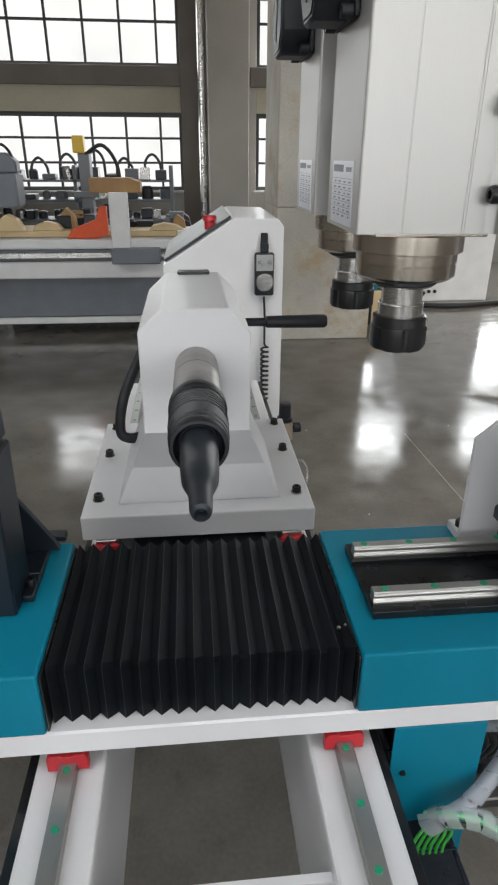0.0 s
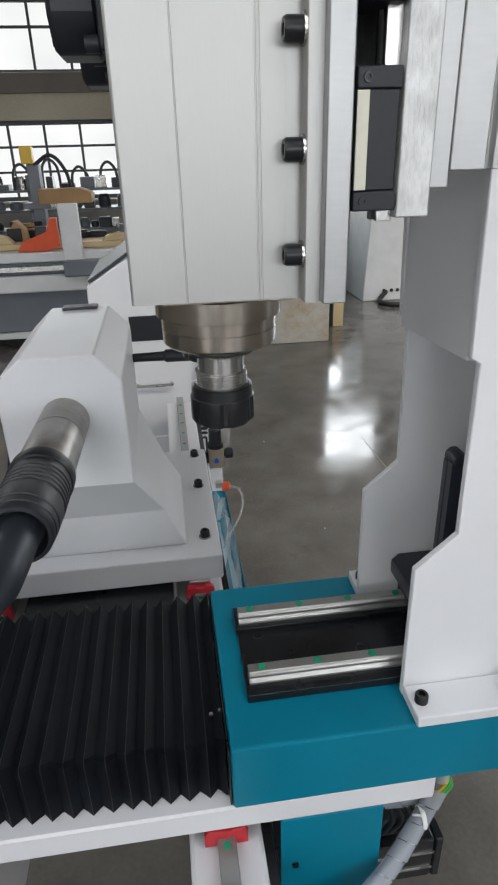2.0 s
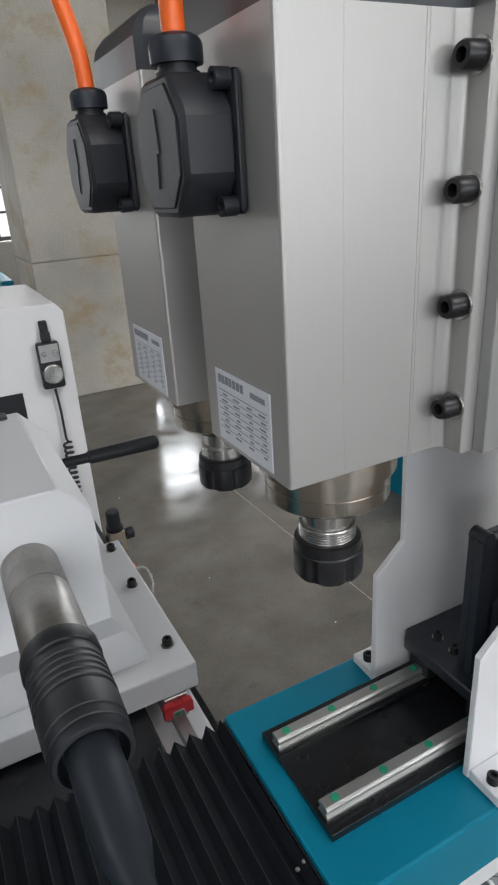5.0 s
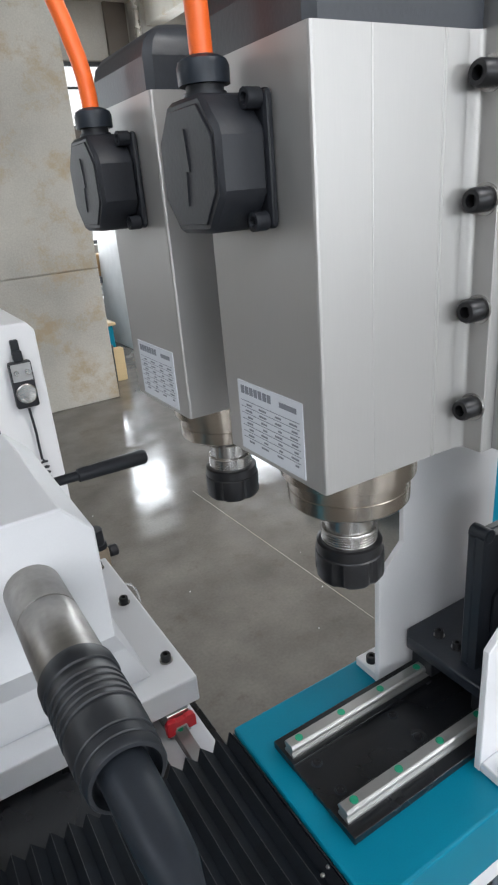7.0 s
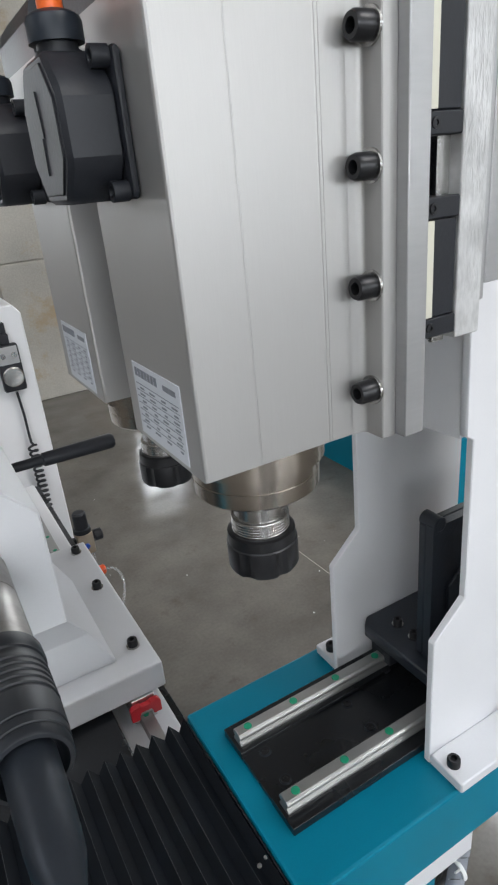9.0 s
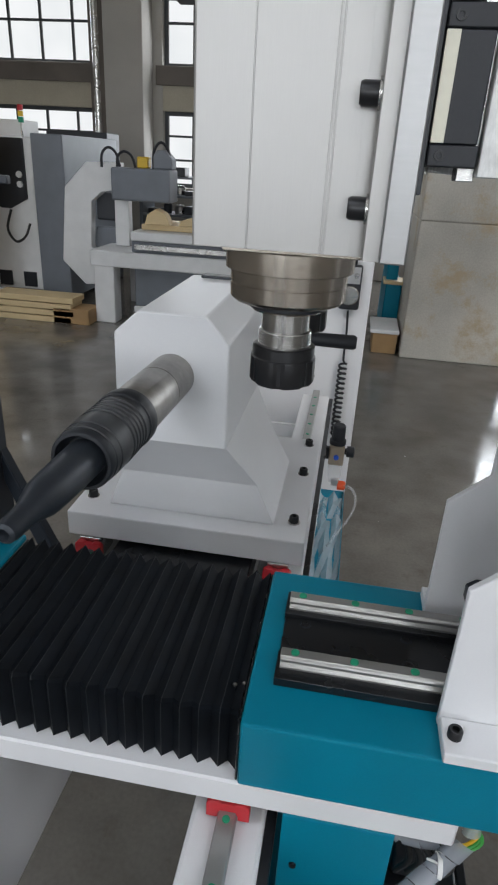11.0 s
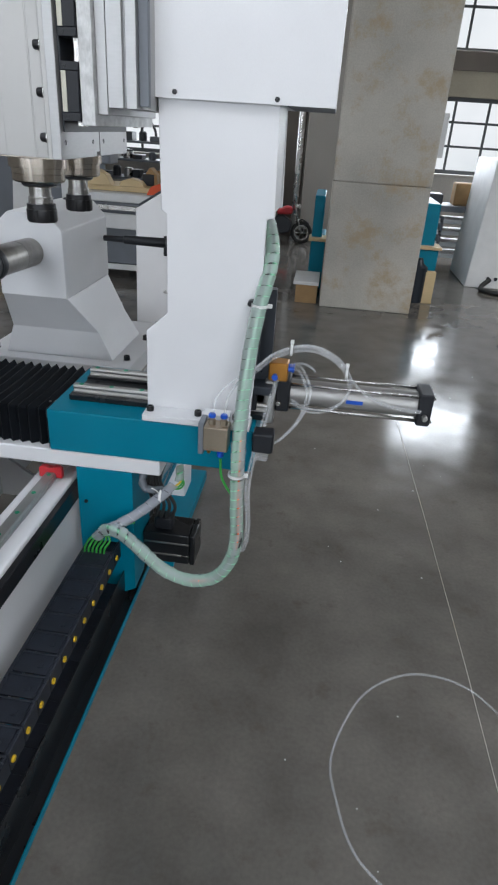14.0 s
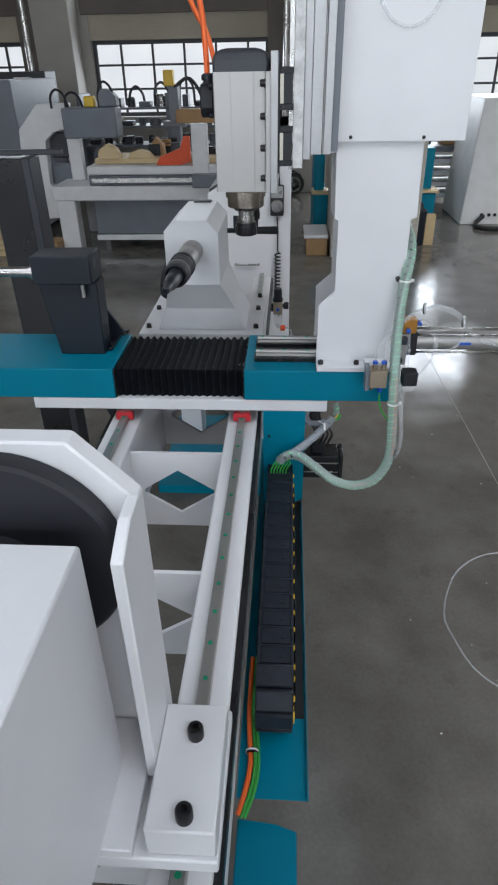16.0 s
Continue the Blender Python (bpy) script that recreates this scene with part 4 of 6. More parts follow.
for x in (-0.22, 0.22):
    for y in (1.187, 1.41, 1.58):
        cap_screw(tail, (x, y, 1.022), "z", 0.010, 0.016)
for s in (1, -1):
    for y in (1.09, 1.45):
        bm = B()
        prism(bm, [(-0.022, 0.912), (-0.013, 0.912), (-0.013, 0.9262), (0.013, 0.9262), (0.013, 0.912), (0.022, 0.912), (0.022, 0.966), (-0.022, 0.966)], "y", y + 0.0203, y + 0.09, 0.001)
        bmesh.ops.translate(bm, verts=bm.verts, vec=(s * 0.2, 0, 0))
        blk = part("guide_block", bm, STEEL, tail)
        bm = B()
        prism(bm, END_CAP, "y", y + 0.008, y + 0.020, 0.001)
        bmesh.ops.translate(bm, verts=bm.verts, vec=(s * 0.2, 0, 0.018))
        part("end_cap", bm, RED, blk, "red plastic end cap")


def lean(bm):
    """The quill sits a touch out of line with the bed."""
    for q in bm.verts:
        q.co.x += 0.006 * (q.co.y - 1.03)
        q.co.z -= 0.038 * (q.co.y - 1.03)
    return bm


AX = (0.003, 0, 1.372)
bm = B()
lathe(bm, [(1.04, 0.0380), (0.945, 0.0380), (0.944, 0.0373), (0.942, 0.0373), (0.941, 0.0380), (0.82, 0.0380), (0.81, 0.036)], AX, "y", 48)
part("quill", lean(bm), QUILL, tail, "oiled steel quill")
bm = B()
prof = [(0.825, 0.0378), (0.824, 0.0412), (0.822, 0.0420), (0.804, 0.0422), (0.802, 0.0412), (0.799, 0.0412), (0.797, 0.0395), (0.791, 0.0390)]
for i in range(5):
    yy = 0.786 - i * 0.0105
    prof += [(yy, 0.0404), (yy - 0.0055, 0.0408), (yy - 0.0068, 0.0391), (yy - 0.0090, 0.0391)]
prof += [(0.732, 0.0398), (0.730, 0.0402), (0.700, 0.0394), (0.699, 0.0380), (0.6965, 0.0380), (0.6955, 0.0388), (0.686, 0.0384), (0.685, 0.0370), (0.6825, 0.0370), (0.6815, 0.0378), (0.673, 0.0372), (0.671, 0.0358), (0.6705, 0.0320), (0.673, 0.0312), (0.678, 0.0302), (0.682, 0.0280), (0.684, 0.0250)]
lathe(bm, prof, AX, "y", 48)
part("chuck_sleeve", lean(bm), SLEEVE, tail, "black ribbed chuck sleeve")
bm = B()
lathe(bm, [(0.70, 0.0240), (0.64, 0.0231), (0.598, 0.0217), (0.578, 0.0203), (0.562, 0.0162), (0.549, 0.0128), (0.516, 0.0118), (0.509, 0.0104), (0.506, 0.0068), (0.515, 0.003)], AX, "y", 36)
part("live_centre", lean(bm), CENTRE, tail, "dark steel live centre")
bm = B()
lathe(bm, [(0.095, 0.009), (0.165, 0.010), (0.168, 0.0135), (0.30, 0.0155), (0.306, 0.012)], (0, 1.365, 1.368), "x", 18)
part("clamp_lever", bm, BLACK, tail, "black clamp lever grip")
bm = B()
box(bm, -0.03, 0.04, 1.36, 1.392, 1.476, 1.482, 0.002)
part("top_lug", bm, GRAPHITE, tail)
bm = B()
tube(bm, [(-0.070, 1.42, 1.33), (-0.105, 1.41, 1.32), (-0.135, 1.37, 1.27), (-0.166, 1.33, 1.20), (-0.176, 1.32, 1.13), (-0.158, 1.315, 1.112), (-0.125, 1.33, 1.11)], 0.012, 12, 8)
part("cable_loop", bm, BLACK, tail, "black corrugated hose")
# screw drive under the tailstock and the black box beam behind the bellows
bm = B()
box(bm, -0.145, 0.145, 0.93, 1.5, 0.90, 0.955, 0.003)
part("drive_box", bm, BLACK_BASE, tail)

# air preparation unit on the far side of the tailstock
frl = thing("air_regulator", (0.298, 1.875, 0.80), "compressed-air regulator with black knob and gauge", "air regulator")
bm = B()
box(bm, 0.274, 0.322, 1.850, 1.90, 0.838, 0.905, 0.004, 2)
part("body", bm, BRASS, frl, "champagne-grey body")
bm = B()
lathe(bm, [(0.905, 0.026), (0.918, 0.026), (0.920, 0.021), (0.965, 0.020), (0.970, 0.016)], (0.298, 1.875, 0), "z", 20)
part("knob", bm, BLACK, frl)
bm = B()
lathe(bm, [(0.322, 0.010), (0.328, 0.010), (0.329, 0.018), (0.350, 0.018), (0.353, 0.015)], (0, 1.875, 0.880), "x", 20)
part("gauge", bm, BLACK, frl)
bm = B()
lathe(bm, [(1.850, 0.008), (1.843, 0.008)], (0.298, 0, 0.868), "y", 12)
part("push_fitting", bm, BLUE, frl)
bm = B()
lathe(bm, [(0.838, 0.022), (0.79, 0.022), (0.77, 0.017), (0.76, 0.006)], (0.298, 1.875, 0), "z", 20)
part("bowl", bm, TUBE, frl, "clear filter bowl")
bm = B()
box(bm, 0.251, 0.281, 1.866, 1.884, 0.85, 0.89, 0.002)
part("wall_bracket", bm, BLACK_OXIDE, frl)
bm = B()
tube(bm, [(0.33, 1.85, 0.77), (0.362, 1.84, 0.765), (0.375, 1.82, 0.73), (0.36, 1.80, 0.68), (0.33, 1.79, 0.63), (0.30, 1.79, 0.57)], 0.004, 8, 8)
part("air_tube", bm, TUBE, frl)
bm = B()
lathe(bm, [(0.312, 0.015), (0.334, 0.015), (0.338, 0.010)], (0, 1.86, 0.765), "x", 12)
part("fitting", bm, ORANGE_PAINT, frl)
bm = B()
box(bm, 0.290, 0.314, 1.85, 1.87, 0.765, 0.785, 0.002)
part("elbow", bm, STEEL, frl)

# loose clear film over the cable tray beside the tailstock
flap = random.Random(5)
bm = B()
grid = [[bm.verts.new((0.256 + 0.088 * u / 5, 1.02 + 1.12 * v / 14, 0.562 + 0.012 * flap.random() + 0.018 * math.sin(u * 2.1 + v))) for u in range(6)] for v in range(15)]
for v in range(14):
    for u in range(5):
        bm.faces.new((grid[v][u], grid[v][u + 1], grid[v + 1][u + 1], grid[v + 1][u]))
solo("plastic_film", bm, FILM, "crumpled clear packing film lying on the teal tray", "film", smooth=False)

# ---- left tool post ----
post = thing("tool_post", (-0.35, 0.74, 1.105), "dark grey tool post with a holder block", "tool post")
bm = B()
prism(bm, [(-0.419, 1.1055), (-0.268, 1.1055), (-0.263, 1.35), (-0.452, 1.35)], "y", 0.715, 0.80, 0.003)
part("upright", bm, POST, post)
bm = B()
box(bm, -0.459, -0.269, 0.69, 0.81, 1.351, 1.44, 0.004)
part("holder_block", bm, POST, post)
bm = B()
box(bm, -0.2675, -0.2505, 0.745, 0.80, 1.1055, 1.118, 0.002)
ft = part("foot_flange", bm, POST, post)
for y in (0.772,):
    cap_screw(ft, (-0.259, y, 1.118), "z", 0.0075, 0.012, washer=False)
bm = B()
prism(bm, [(-0.40, 1.118), (-0.232, 1.118), (-0.240, 1.135), (-0.33, 1.285), (-0.40, 1.285)], "y", 0.860, 0.872, 0.001)
part("gusset", bm, POST, post)
bm = B()
box(bm, -0.42, -0.232, 0.903, 0.925, 1.1055, 1.1175, 0.002)
box(bm, -0.42, -0.2505, 0.8005, 0.903, 1.1055, 1.1175, 0.002)
part("rear_flange", bm, POST, post)
bm = B()
lathe(bm, [(-0.95, 0.016), (-0.47, 0.016), (-0.469, 0.024), (-0.455, 0.024)], (0, 0.72, 1.385), "x", 20)
part("guide_rod", bm, STEEL, post, "steel guide rod")
bm = B()
lathe(bm, [(1.352, 0.009), (1.31, 0.009)], (-0.305, 0.70, 0), "z", 12)
part("stud", bm, STEEL, post)

bm = B()
box(bm, -0.2688, -0.268, 0.72, 0.755, 1.395, 1.425, 0)
part("socket", bm, BLACK_BASE, post)

# ---- headstock ----
head = thing("headstock", (0.0, -0.7, 0.905), "white headstock with a dark round faceplate", "headstock")
bm = B()
prism(bm, [(0.163, 1.0005), (0.160, 1.38), (0.160, 1.465), (0.081, 1.55), (-0.081, 1.55), (-0.160, 1.465), (-0.163, 1.0005)], "y", -0.572, -0.538, 0.003)
part("front_plate", bm, WHITE, head)
for x in (-0.1635, 0.148):
    bm = B()
    prism(bm, [(-0.672, 1.022), (-0.672, 1.45), (-0.62, 1.476), (-0.5725, 1.476), (-0.5725, 1.022)], "x", x, x + 0.0155, 0.002)
    part("side_plate", bm, WHITE, head)
bm = B()
lathe(bm, [(-0.574, 0.158), (-0.60, 0.158), (-0.604, 0.153), (-0.604, 0.05), (-0.62, 0.05), (-0.62, 0.01)], (-0.018, 0, 1.38), "y", 64)
part("faceplate", bm, BLACK, head, "dark round pulley guard")
bm = B()
box(bm, -0.14, 0.104, -1.12, -0.639, 1.0202, 1.45, 0.004)
part("motor_housing", bm, WHITE, head)
for s in (1, -1):
    bm = B()
    box(bm, s * 0.164, s * 0.262, -0.768, -0.573, 1.0005, 1.062, 0.003)
    fo = part("foot", bm, WHITE, head)
    for y in (-0.628, -0.748):
        cap_screw(fo, (s * 0.218, y, 1.062), "z", 0.0125, 0.022, washer=False)
bm = B()
box(bm, -0.264, 0.264, -0.775, -0.538, 0.972, 1.000, 0.003)
box(bm, -0.145, 0.145, -0.775, -0.574, 1.0003, 1.0195, 0.002)
part("bottom_plate", bm, WHITE, head)
for s in (1, -1):
    bm = B()
    box(bm, s * 0.215, s * 0.25, -0.74, -0.55, 0.905, 0.972, 0.002)
    part("riser", bm, WHITE, head)

# ---- drive below the carriage ----
drive = thing("drive_housing", (0.34, 0.68, 0.6), "teal sheet-metal drive housing below the carriage", "machine cover")
bm = B()
prism(bm, [(0.272, 0.957), (0.412, 0.957), (0.412, 0.60), (0.36, 0.57), (0.272, 0.57)], "y", 0.60, 0.604, 0.0008)
prism(bm, [(0.603, 0.957), (0.75, 0.957), (0.75, 0.70), (0.68, 0.60), (0.603, 0.60)], "x", 0.408, 0.412, 0.0008)
part("casing", bm, TEAL, drive)
for z in (0.861,):
    bm = B()
    lathe(bm, [(0.60, 0.005), (0.597, 0.0045)], (0.292, 0, z), "y", 12)
    part("screw", bm, BLACK_OXIDE, drive)
motor = thing("servo_motor", (0.47, 0.74, 0.70), "black square servo motor under the carriage", "motor")
bm = B()
box(bm, 0.413, 0.540, 0.675, 0.765, 0.640, 0.735, 0.004, 2)
part("body", bm, BLACK_BASE, motor)
bm = B()
box(bm, 0.541, 0.556, 0.674, 0.766, 0.639, 0.736, 0.003, 1)
part("end_cover", bm, BLACK_BASE, motor)
for z in (0.668, 0.706):
    bm = B()
    box(bm, 0.418, 0.5405, 0.6725, 0.6752, z - 0.0022, z + 0.0022, 0.0004)
    part("trim_line", bm, STEEL, motor, "bright machined groove")
bm = B()
box(bm, 0.44, 0.49, 0.69, 0.73, 0.7353, 0.775, 0.006)
part("connector", bm, BLACK, motor)
low = thing("wrapped_cable", (0.45, 0.60, 0.80), "grey cables in clear spiral wrap below the carriage", "cable", "wrapped cables")
wrapped(low, [(0.330, 0.562, 0.785), (0.352, 0.560, 0.808), (0.388, 0.566, 0.829), (0.43, 0.588, 0.853), (0.47, 0.614, 0.882), (0.503, 0.635, 0.909)], 0.0135, ((GREY_WIRE, 0.006), (RUBBER, 0.006), (GREY_WIRE, 0.006)), WRAP_GREY, 0.027)
low2 = thing("wrapped_cable", (0.45, 0.64, 0.86), "grey cables in clear spiral wrap below the carriage", "cable", "wrapped cables")
wrapped(low2, [(0.488, 0.650, 0.892), (0.455, 0.652, 0.884), (0.430, 0.655, 0.886), (0.418, 0.662, 0.902), (0.422, 0.672, 0.925), (0.445, 0.685, 0.948), (0.47, 0.69, 0.955)], 0.0105, ((GREY_WIRE, 0.005), (RUBBER, 0.005)), WRAP_GREY, 0.027)
bm = B()
lathe(bm, [(-0.003, 0.0142), (0.003, 0.0142), (0.003, 0.016), (-0.003, 0.016), (-0.003, 0.0142)], (0.478, 0.619, 0.889), "x", 18)
tube(bm, [(0.474, 0.612, 0.903), (0.468, 0.608, 0.912), (0.458, 0.606, 0.918)], 0.0016, 6, 4)
part("cable_tie", bm, TIE, low, "white nylon cable tie")
up = thing("wrapped_cable", (0.52, 0.655, 0.955), "green wires in milky spiral wrap hanging from the carriage", "cable", "wrapped cables")
wrapped(up, [(0.517, 0.648, 0.922), (0.519, 0.652, 0.938), (0.516, 0.662, 0.956)], 0.0105, ((PALE_GREEN, 0.004), (GREY_WIRE, 0.004), (GREEN_WIRE, 0.003)), WRAP, 0.02)
for k2, mt in enumerate((GREEN_WIRE, GREEN_WIRE, YELLOW)):
    bm = B()
    e = 0.004 * k2
    tube(bm, [(0.500, 0.634, 0.905 + e), (0.520 - e, 0.638, 0.905 + e), (0.531 - e, 0.642, 0.917 + e), (0.526 - e, 0.648, 0.930), (0.518, 0.652, 0.938)], 0.0024, 8, 8)
    solo("earth_wire", bm, mt, "green and yellow earth wire under the carriage", "cable", "loose wires")
bm = B()
tube(bm, [(0.325, 0.575, 0.775), (0.345, 0.57, 0.80), (0.38, 0.575, 0.812), (0.42, 0.585, 0.826)], 0.0035, 8, 8)
solo("earth_wire", bm, GREEN_WIRE, "green earth wire along the wrapped cable", "cable", "loose wires")
for k2 in range(5):
    bm = B()
    e = 0.014 * k2
    tube(bm, [(0.44 + e, 0.66, 0.80), (0.45 + e, 0.65, 0.85), (0.43 + e * 0.6, 0.67, 0.90), (0.45 + e * 0.4, 0.70, 0.95)], 0.0045, 8, 8)
    solo("motor_lead", bm, RUBBER, "black motor lead under the carriage", "cable", "motor leads")

# ---- wrapped hose from the column to the chain ----
hose_way = [(0.690, 0.740, 1.53), (0.704, 0.695, 1.495), (0.704, 0.655, 1.45), (0.692, 0.628, 1.39), (0.682, 0.602, 1.31), (0.676, 0.568, 1.21), (0.675, 0.535, 1.12), (0.678, 0.515, 1.04), (0.682, 0.507, 0.95), (0.685, 0.505, 0.87), (0.672, 0.508, 0.80), (0.635, 0.512, 0.744), (0.575, 0.518, 0.722), (0.51, 0.525, 0.737), (0.45, 0.535, 0.78), (0.40, 0.545, 0.815), (0.36, 0.555, 0.815), (0.335, 0.575, 0.785)]
hose = thing("wrapped_hose", (0.69, 0.65, 1.5), "green and orange wires in clear spiral wrap", "cable", "wrapped cables")
wrapped(hose, hose_way, 0.0165, ((PALE_GREEN, 0.0048), (RUBBER, 0.0040), (PALE_GREEN, 0.0048), (GREY_WIRE, 0.0045), (PALE_GREEN, 0.0048)), WRAP, 0.022)
# the orange power wire comes to the outside below the second tie
bm = B()
tube(bm, [(x + 0.005, y - 0.0122, z + 0.003) for x, y, z in hose_way[6:10]] + [(x + 0.002, y - 0.0112, z + 0.0065) for x, y, z in hose_way[10:13]], 0.0020, 8, 8)
part("wire", bm, ORANGE, hose, "orange wire")
bm = B()
tube(bm, [(0.694, 0.499, 0.895), (0.696, 0.496, 0.875), (0.692, 0.495, 0.857)], 0.0042, 8, 6)
part("sleeve_gap", bm, RUBBER, hose, "black cable showing through a gap")
for at, up in (((0.692, 0.627, 1.387), 0.2), ((0.676, 0.51, 1.04), 0.0)):
    bm = B()
    lathe(bm, [(-0.003, 0.0165), (0.003, 0.0165), (0.003, 0.0184), (-0.003, 0.0184), (-0.003, 0.0165)], at, "z", 20)
    box(bm, at[0] + 0.017, at[0] + 0.026, at[1] - 0.004, at[1] + 0.004, at[2] - 0.004, at[2] + 0.004, 0.001)
    part("cable_tie", bm, TIE, hose, "white nylon cable tie")
bm = B()
lathe(bm, [(0.645, 0.007), (0.630, 0.007), (0.628, 0.005)], (0.672, 0, 1.388), "y", 14)
part("clip_screw", bm, BLACK_OXIDE, hose)
for i in range(6):
    bm = B()
    x = 0.302 + i * 0.010
    tube(bm, [(0.340 + i * 0.002, 0.566, 0.80), (x + 0.012, 0.556, 0.782), (x, 0.550, 0.760), (x - 0.002, 0.548, 0.742)], 0.0028, 8, 6)
    solo("green_wire", bm, GREEN_WIRE, "green control wire entering the drag chain", "cable", "loose wires")

# ---- air valve and cylinder ----
valve = thing("air_valve", (0.64, 0.55, 1.06), "bronze solenoid air valve with blue push fittings", "air valve")
bm = B()
box(bm, 0.612, 0.665, 0.515, 0.560, 1.062, 1.118, 0.002)
part("body", bm, BRASS, valve)
bm = B()
box(bm, 0.600, 0.612, 0.520, 0.565, 1.050, 1.125, 0.001)
part("side_plate", bm, SLATE, valve)
for x in (0.627, 0.653):
    bm = B()
    lathe(bm, [(1.118, 0.008), (1.130, 0.008), (1.131, 0.006), (1.136, 0.006)], (x, 0.535, 0), "z", 6)
    f = part("fitting", bm, BRASS, valve)
    bm = B()
    lathe(bm, [(1.136, 0.0080), (1.142, 0.0080), (1.144, 0.0065)], (x, 0.535, 0), "z", 14)
    part("release_ring", bm, BLUE, f)
bm = B()
lathe(bm, [(1.062, 0.005), (1.048, 0.004)], (0.622, 0.535, 0), "z", 10)
part("silencer", bm, AMBER, valve)
bm = B()
box(bm, 0.716, 0.762, 0.540, 0.585, 1.056, 1.102, 0.004)
part("solenoid", bm, BLACK, valve)
bm = B()
box(bm, 0.718, 0.752, 0.543, 0.58, 1.036, 1.056, 0.002)
part("plug", bm, TUBE, valve)

bm = B()
lathe(bm, [(1.062, 0.006), (1.052, 0.006), (1.051, 0.0075), (1.042, 0.0075)], (0.648, 0.535, 0), "z", 12)
part("lower_fitting", bm, BLUE, valve)
bm = B()
box(bm, 0.600, 0.66, 0.566, 0.60, 1.108, 1.125, 0.001)
part("mount_plate", bm, WHITE, valve)
valve.location += Vector((-0.013, 0, 0.026))
bm = B()
tube(bm, [(0.636, 0.535, 1.060), (0.640, 0.532, 1.02), (0.655, 0.53, 0.99), (0.676, 0.525, 0.965)], 0.003, 8, 8)
solo("green_wire", bm, GREEN_WIRE, "green control wire below the air valve", "cable", "loose wires")

cyl = thing("air_cylinder", (0.92, 0.76, 1.08), "aluminium air cylinder with tie rods and black end caps", "air cylinder")
bm = B()
lathe(bm, [(0.745, 0.031), (1.075, 0.031)], (0, 0.76, 1.135), "x", 36)
part("barrel", bm, ALU, cyl)
for dy in (-0.03, 0.03):
    for dz in (-0.03, 0.03):
        bm = B()
        lathe(bm, [(0.715, 0.004), (1.105, 0.004)], (0, 0.76 + dy, 1.135 + dz), "x", 10)
        part("tie_rod", bm, STEEL, cyl)
for x0, x1 in ((0.732, 0.766), (1.068, 1.101)):
    bm = B()
    box(bm, x0, x1, 0.72, 0.80, 1.095, 1.175, 0.004)
    part("end_cap", bm, BLACK, cyl)
bm = B()
box(bm, 0.706, 0.7315, 0.70, 0.82, 1.07, 1.178, 0.003)
part("mount_block", bm, ALU, cyl)
bm = B()
box(bm, 0.712, 0.757, 0.708, 0.75, 1.176, 1.221, 0.003)
fv = part("flow_valve", bm, AMBER, cyl, "amber flow control valve")
for at, ax in (((0.757, 0.718, 1.206), "x"), ((0.757, 0.738, 1.206), "x"), ((0.728, 0.708, 1.190), "y")):
    bm = B()
    k = 1 if ax == "x" else -1
    lathe(bm, [(0, 0.0060), (k * 0.008, 0.0060), (k * 0.009, 0.0070), (k * 0.014, 0.0070)], at, ax, 14)
    part("push_fitting", bm, BLUE, fv)
bm = B()
box(bm, 0.90, 0.94, 0.7285, 0.7292, 1.130, 1.139, 0)
part("label_strip", bm, BLUE, cyl)
for x in (0.74, 1.085):
    bm = B()
    lathe(bm, [(0.72, 0.007), (0.708, 0.007), (0.705, 0.005)], (x, 0, 1.12), "y", 12)
    part("push_fitting", bm, STEEL, cyl)
cyl.location += Vector((0.004, -0.01, 0.017))
ARCH = [(0.690, 0.63, 1.245), (0.725, 0.655, 1.272), (0.765, 0.66, 1.290), (0.805, 0.66, 1.298), (0.845, 0.66, 1.288), (0.880, 0.665, 1.263)]
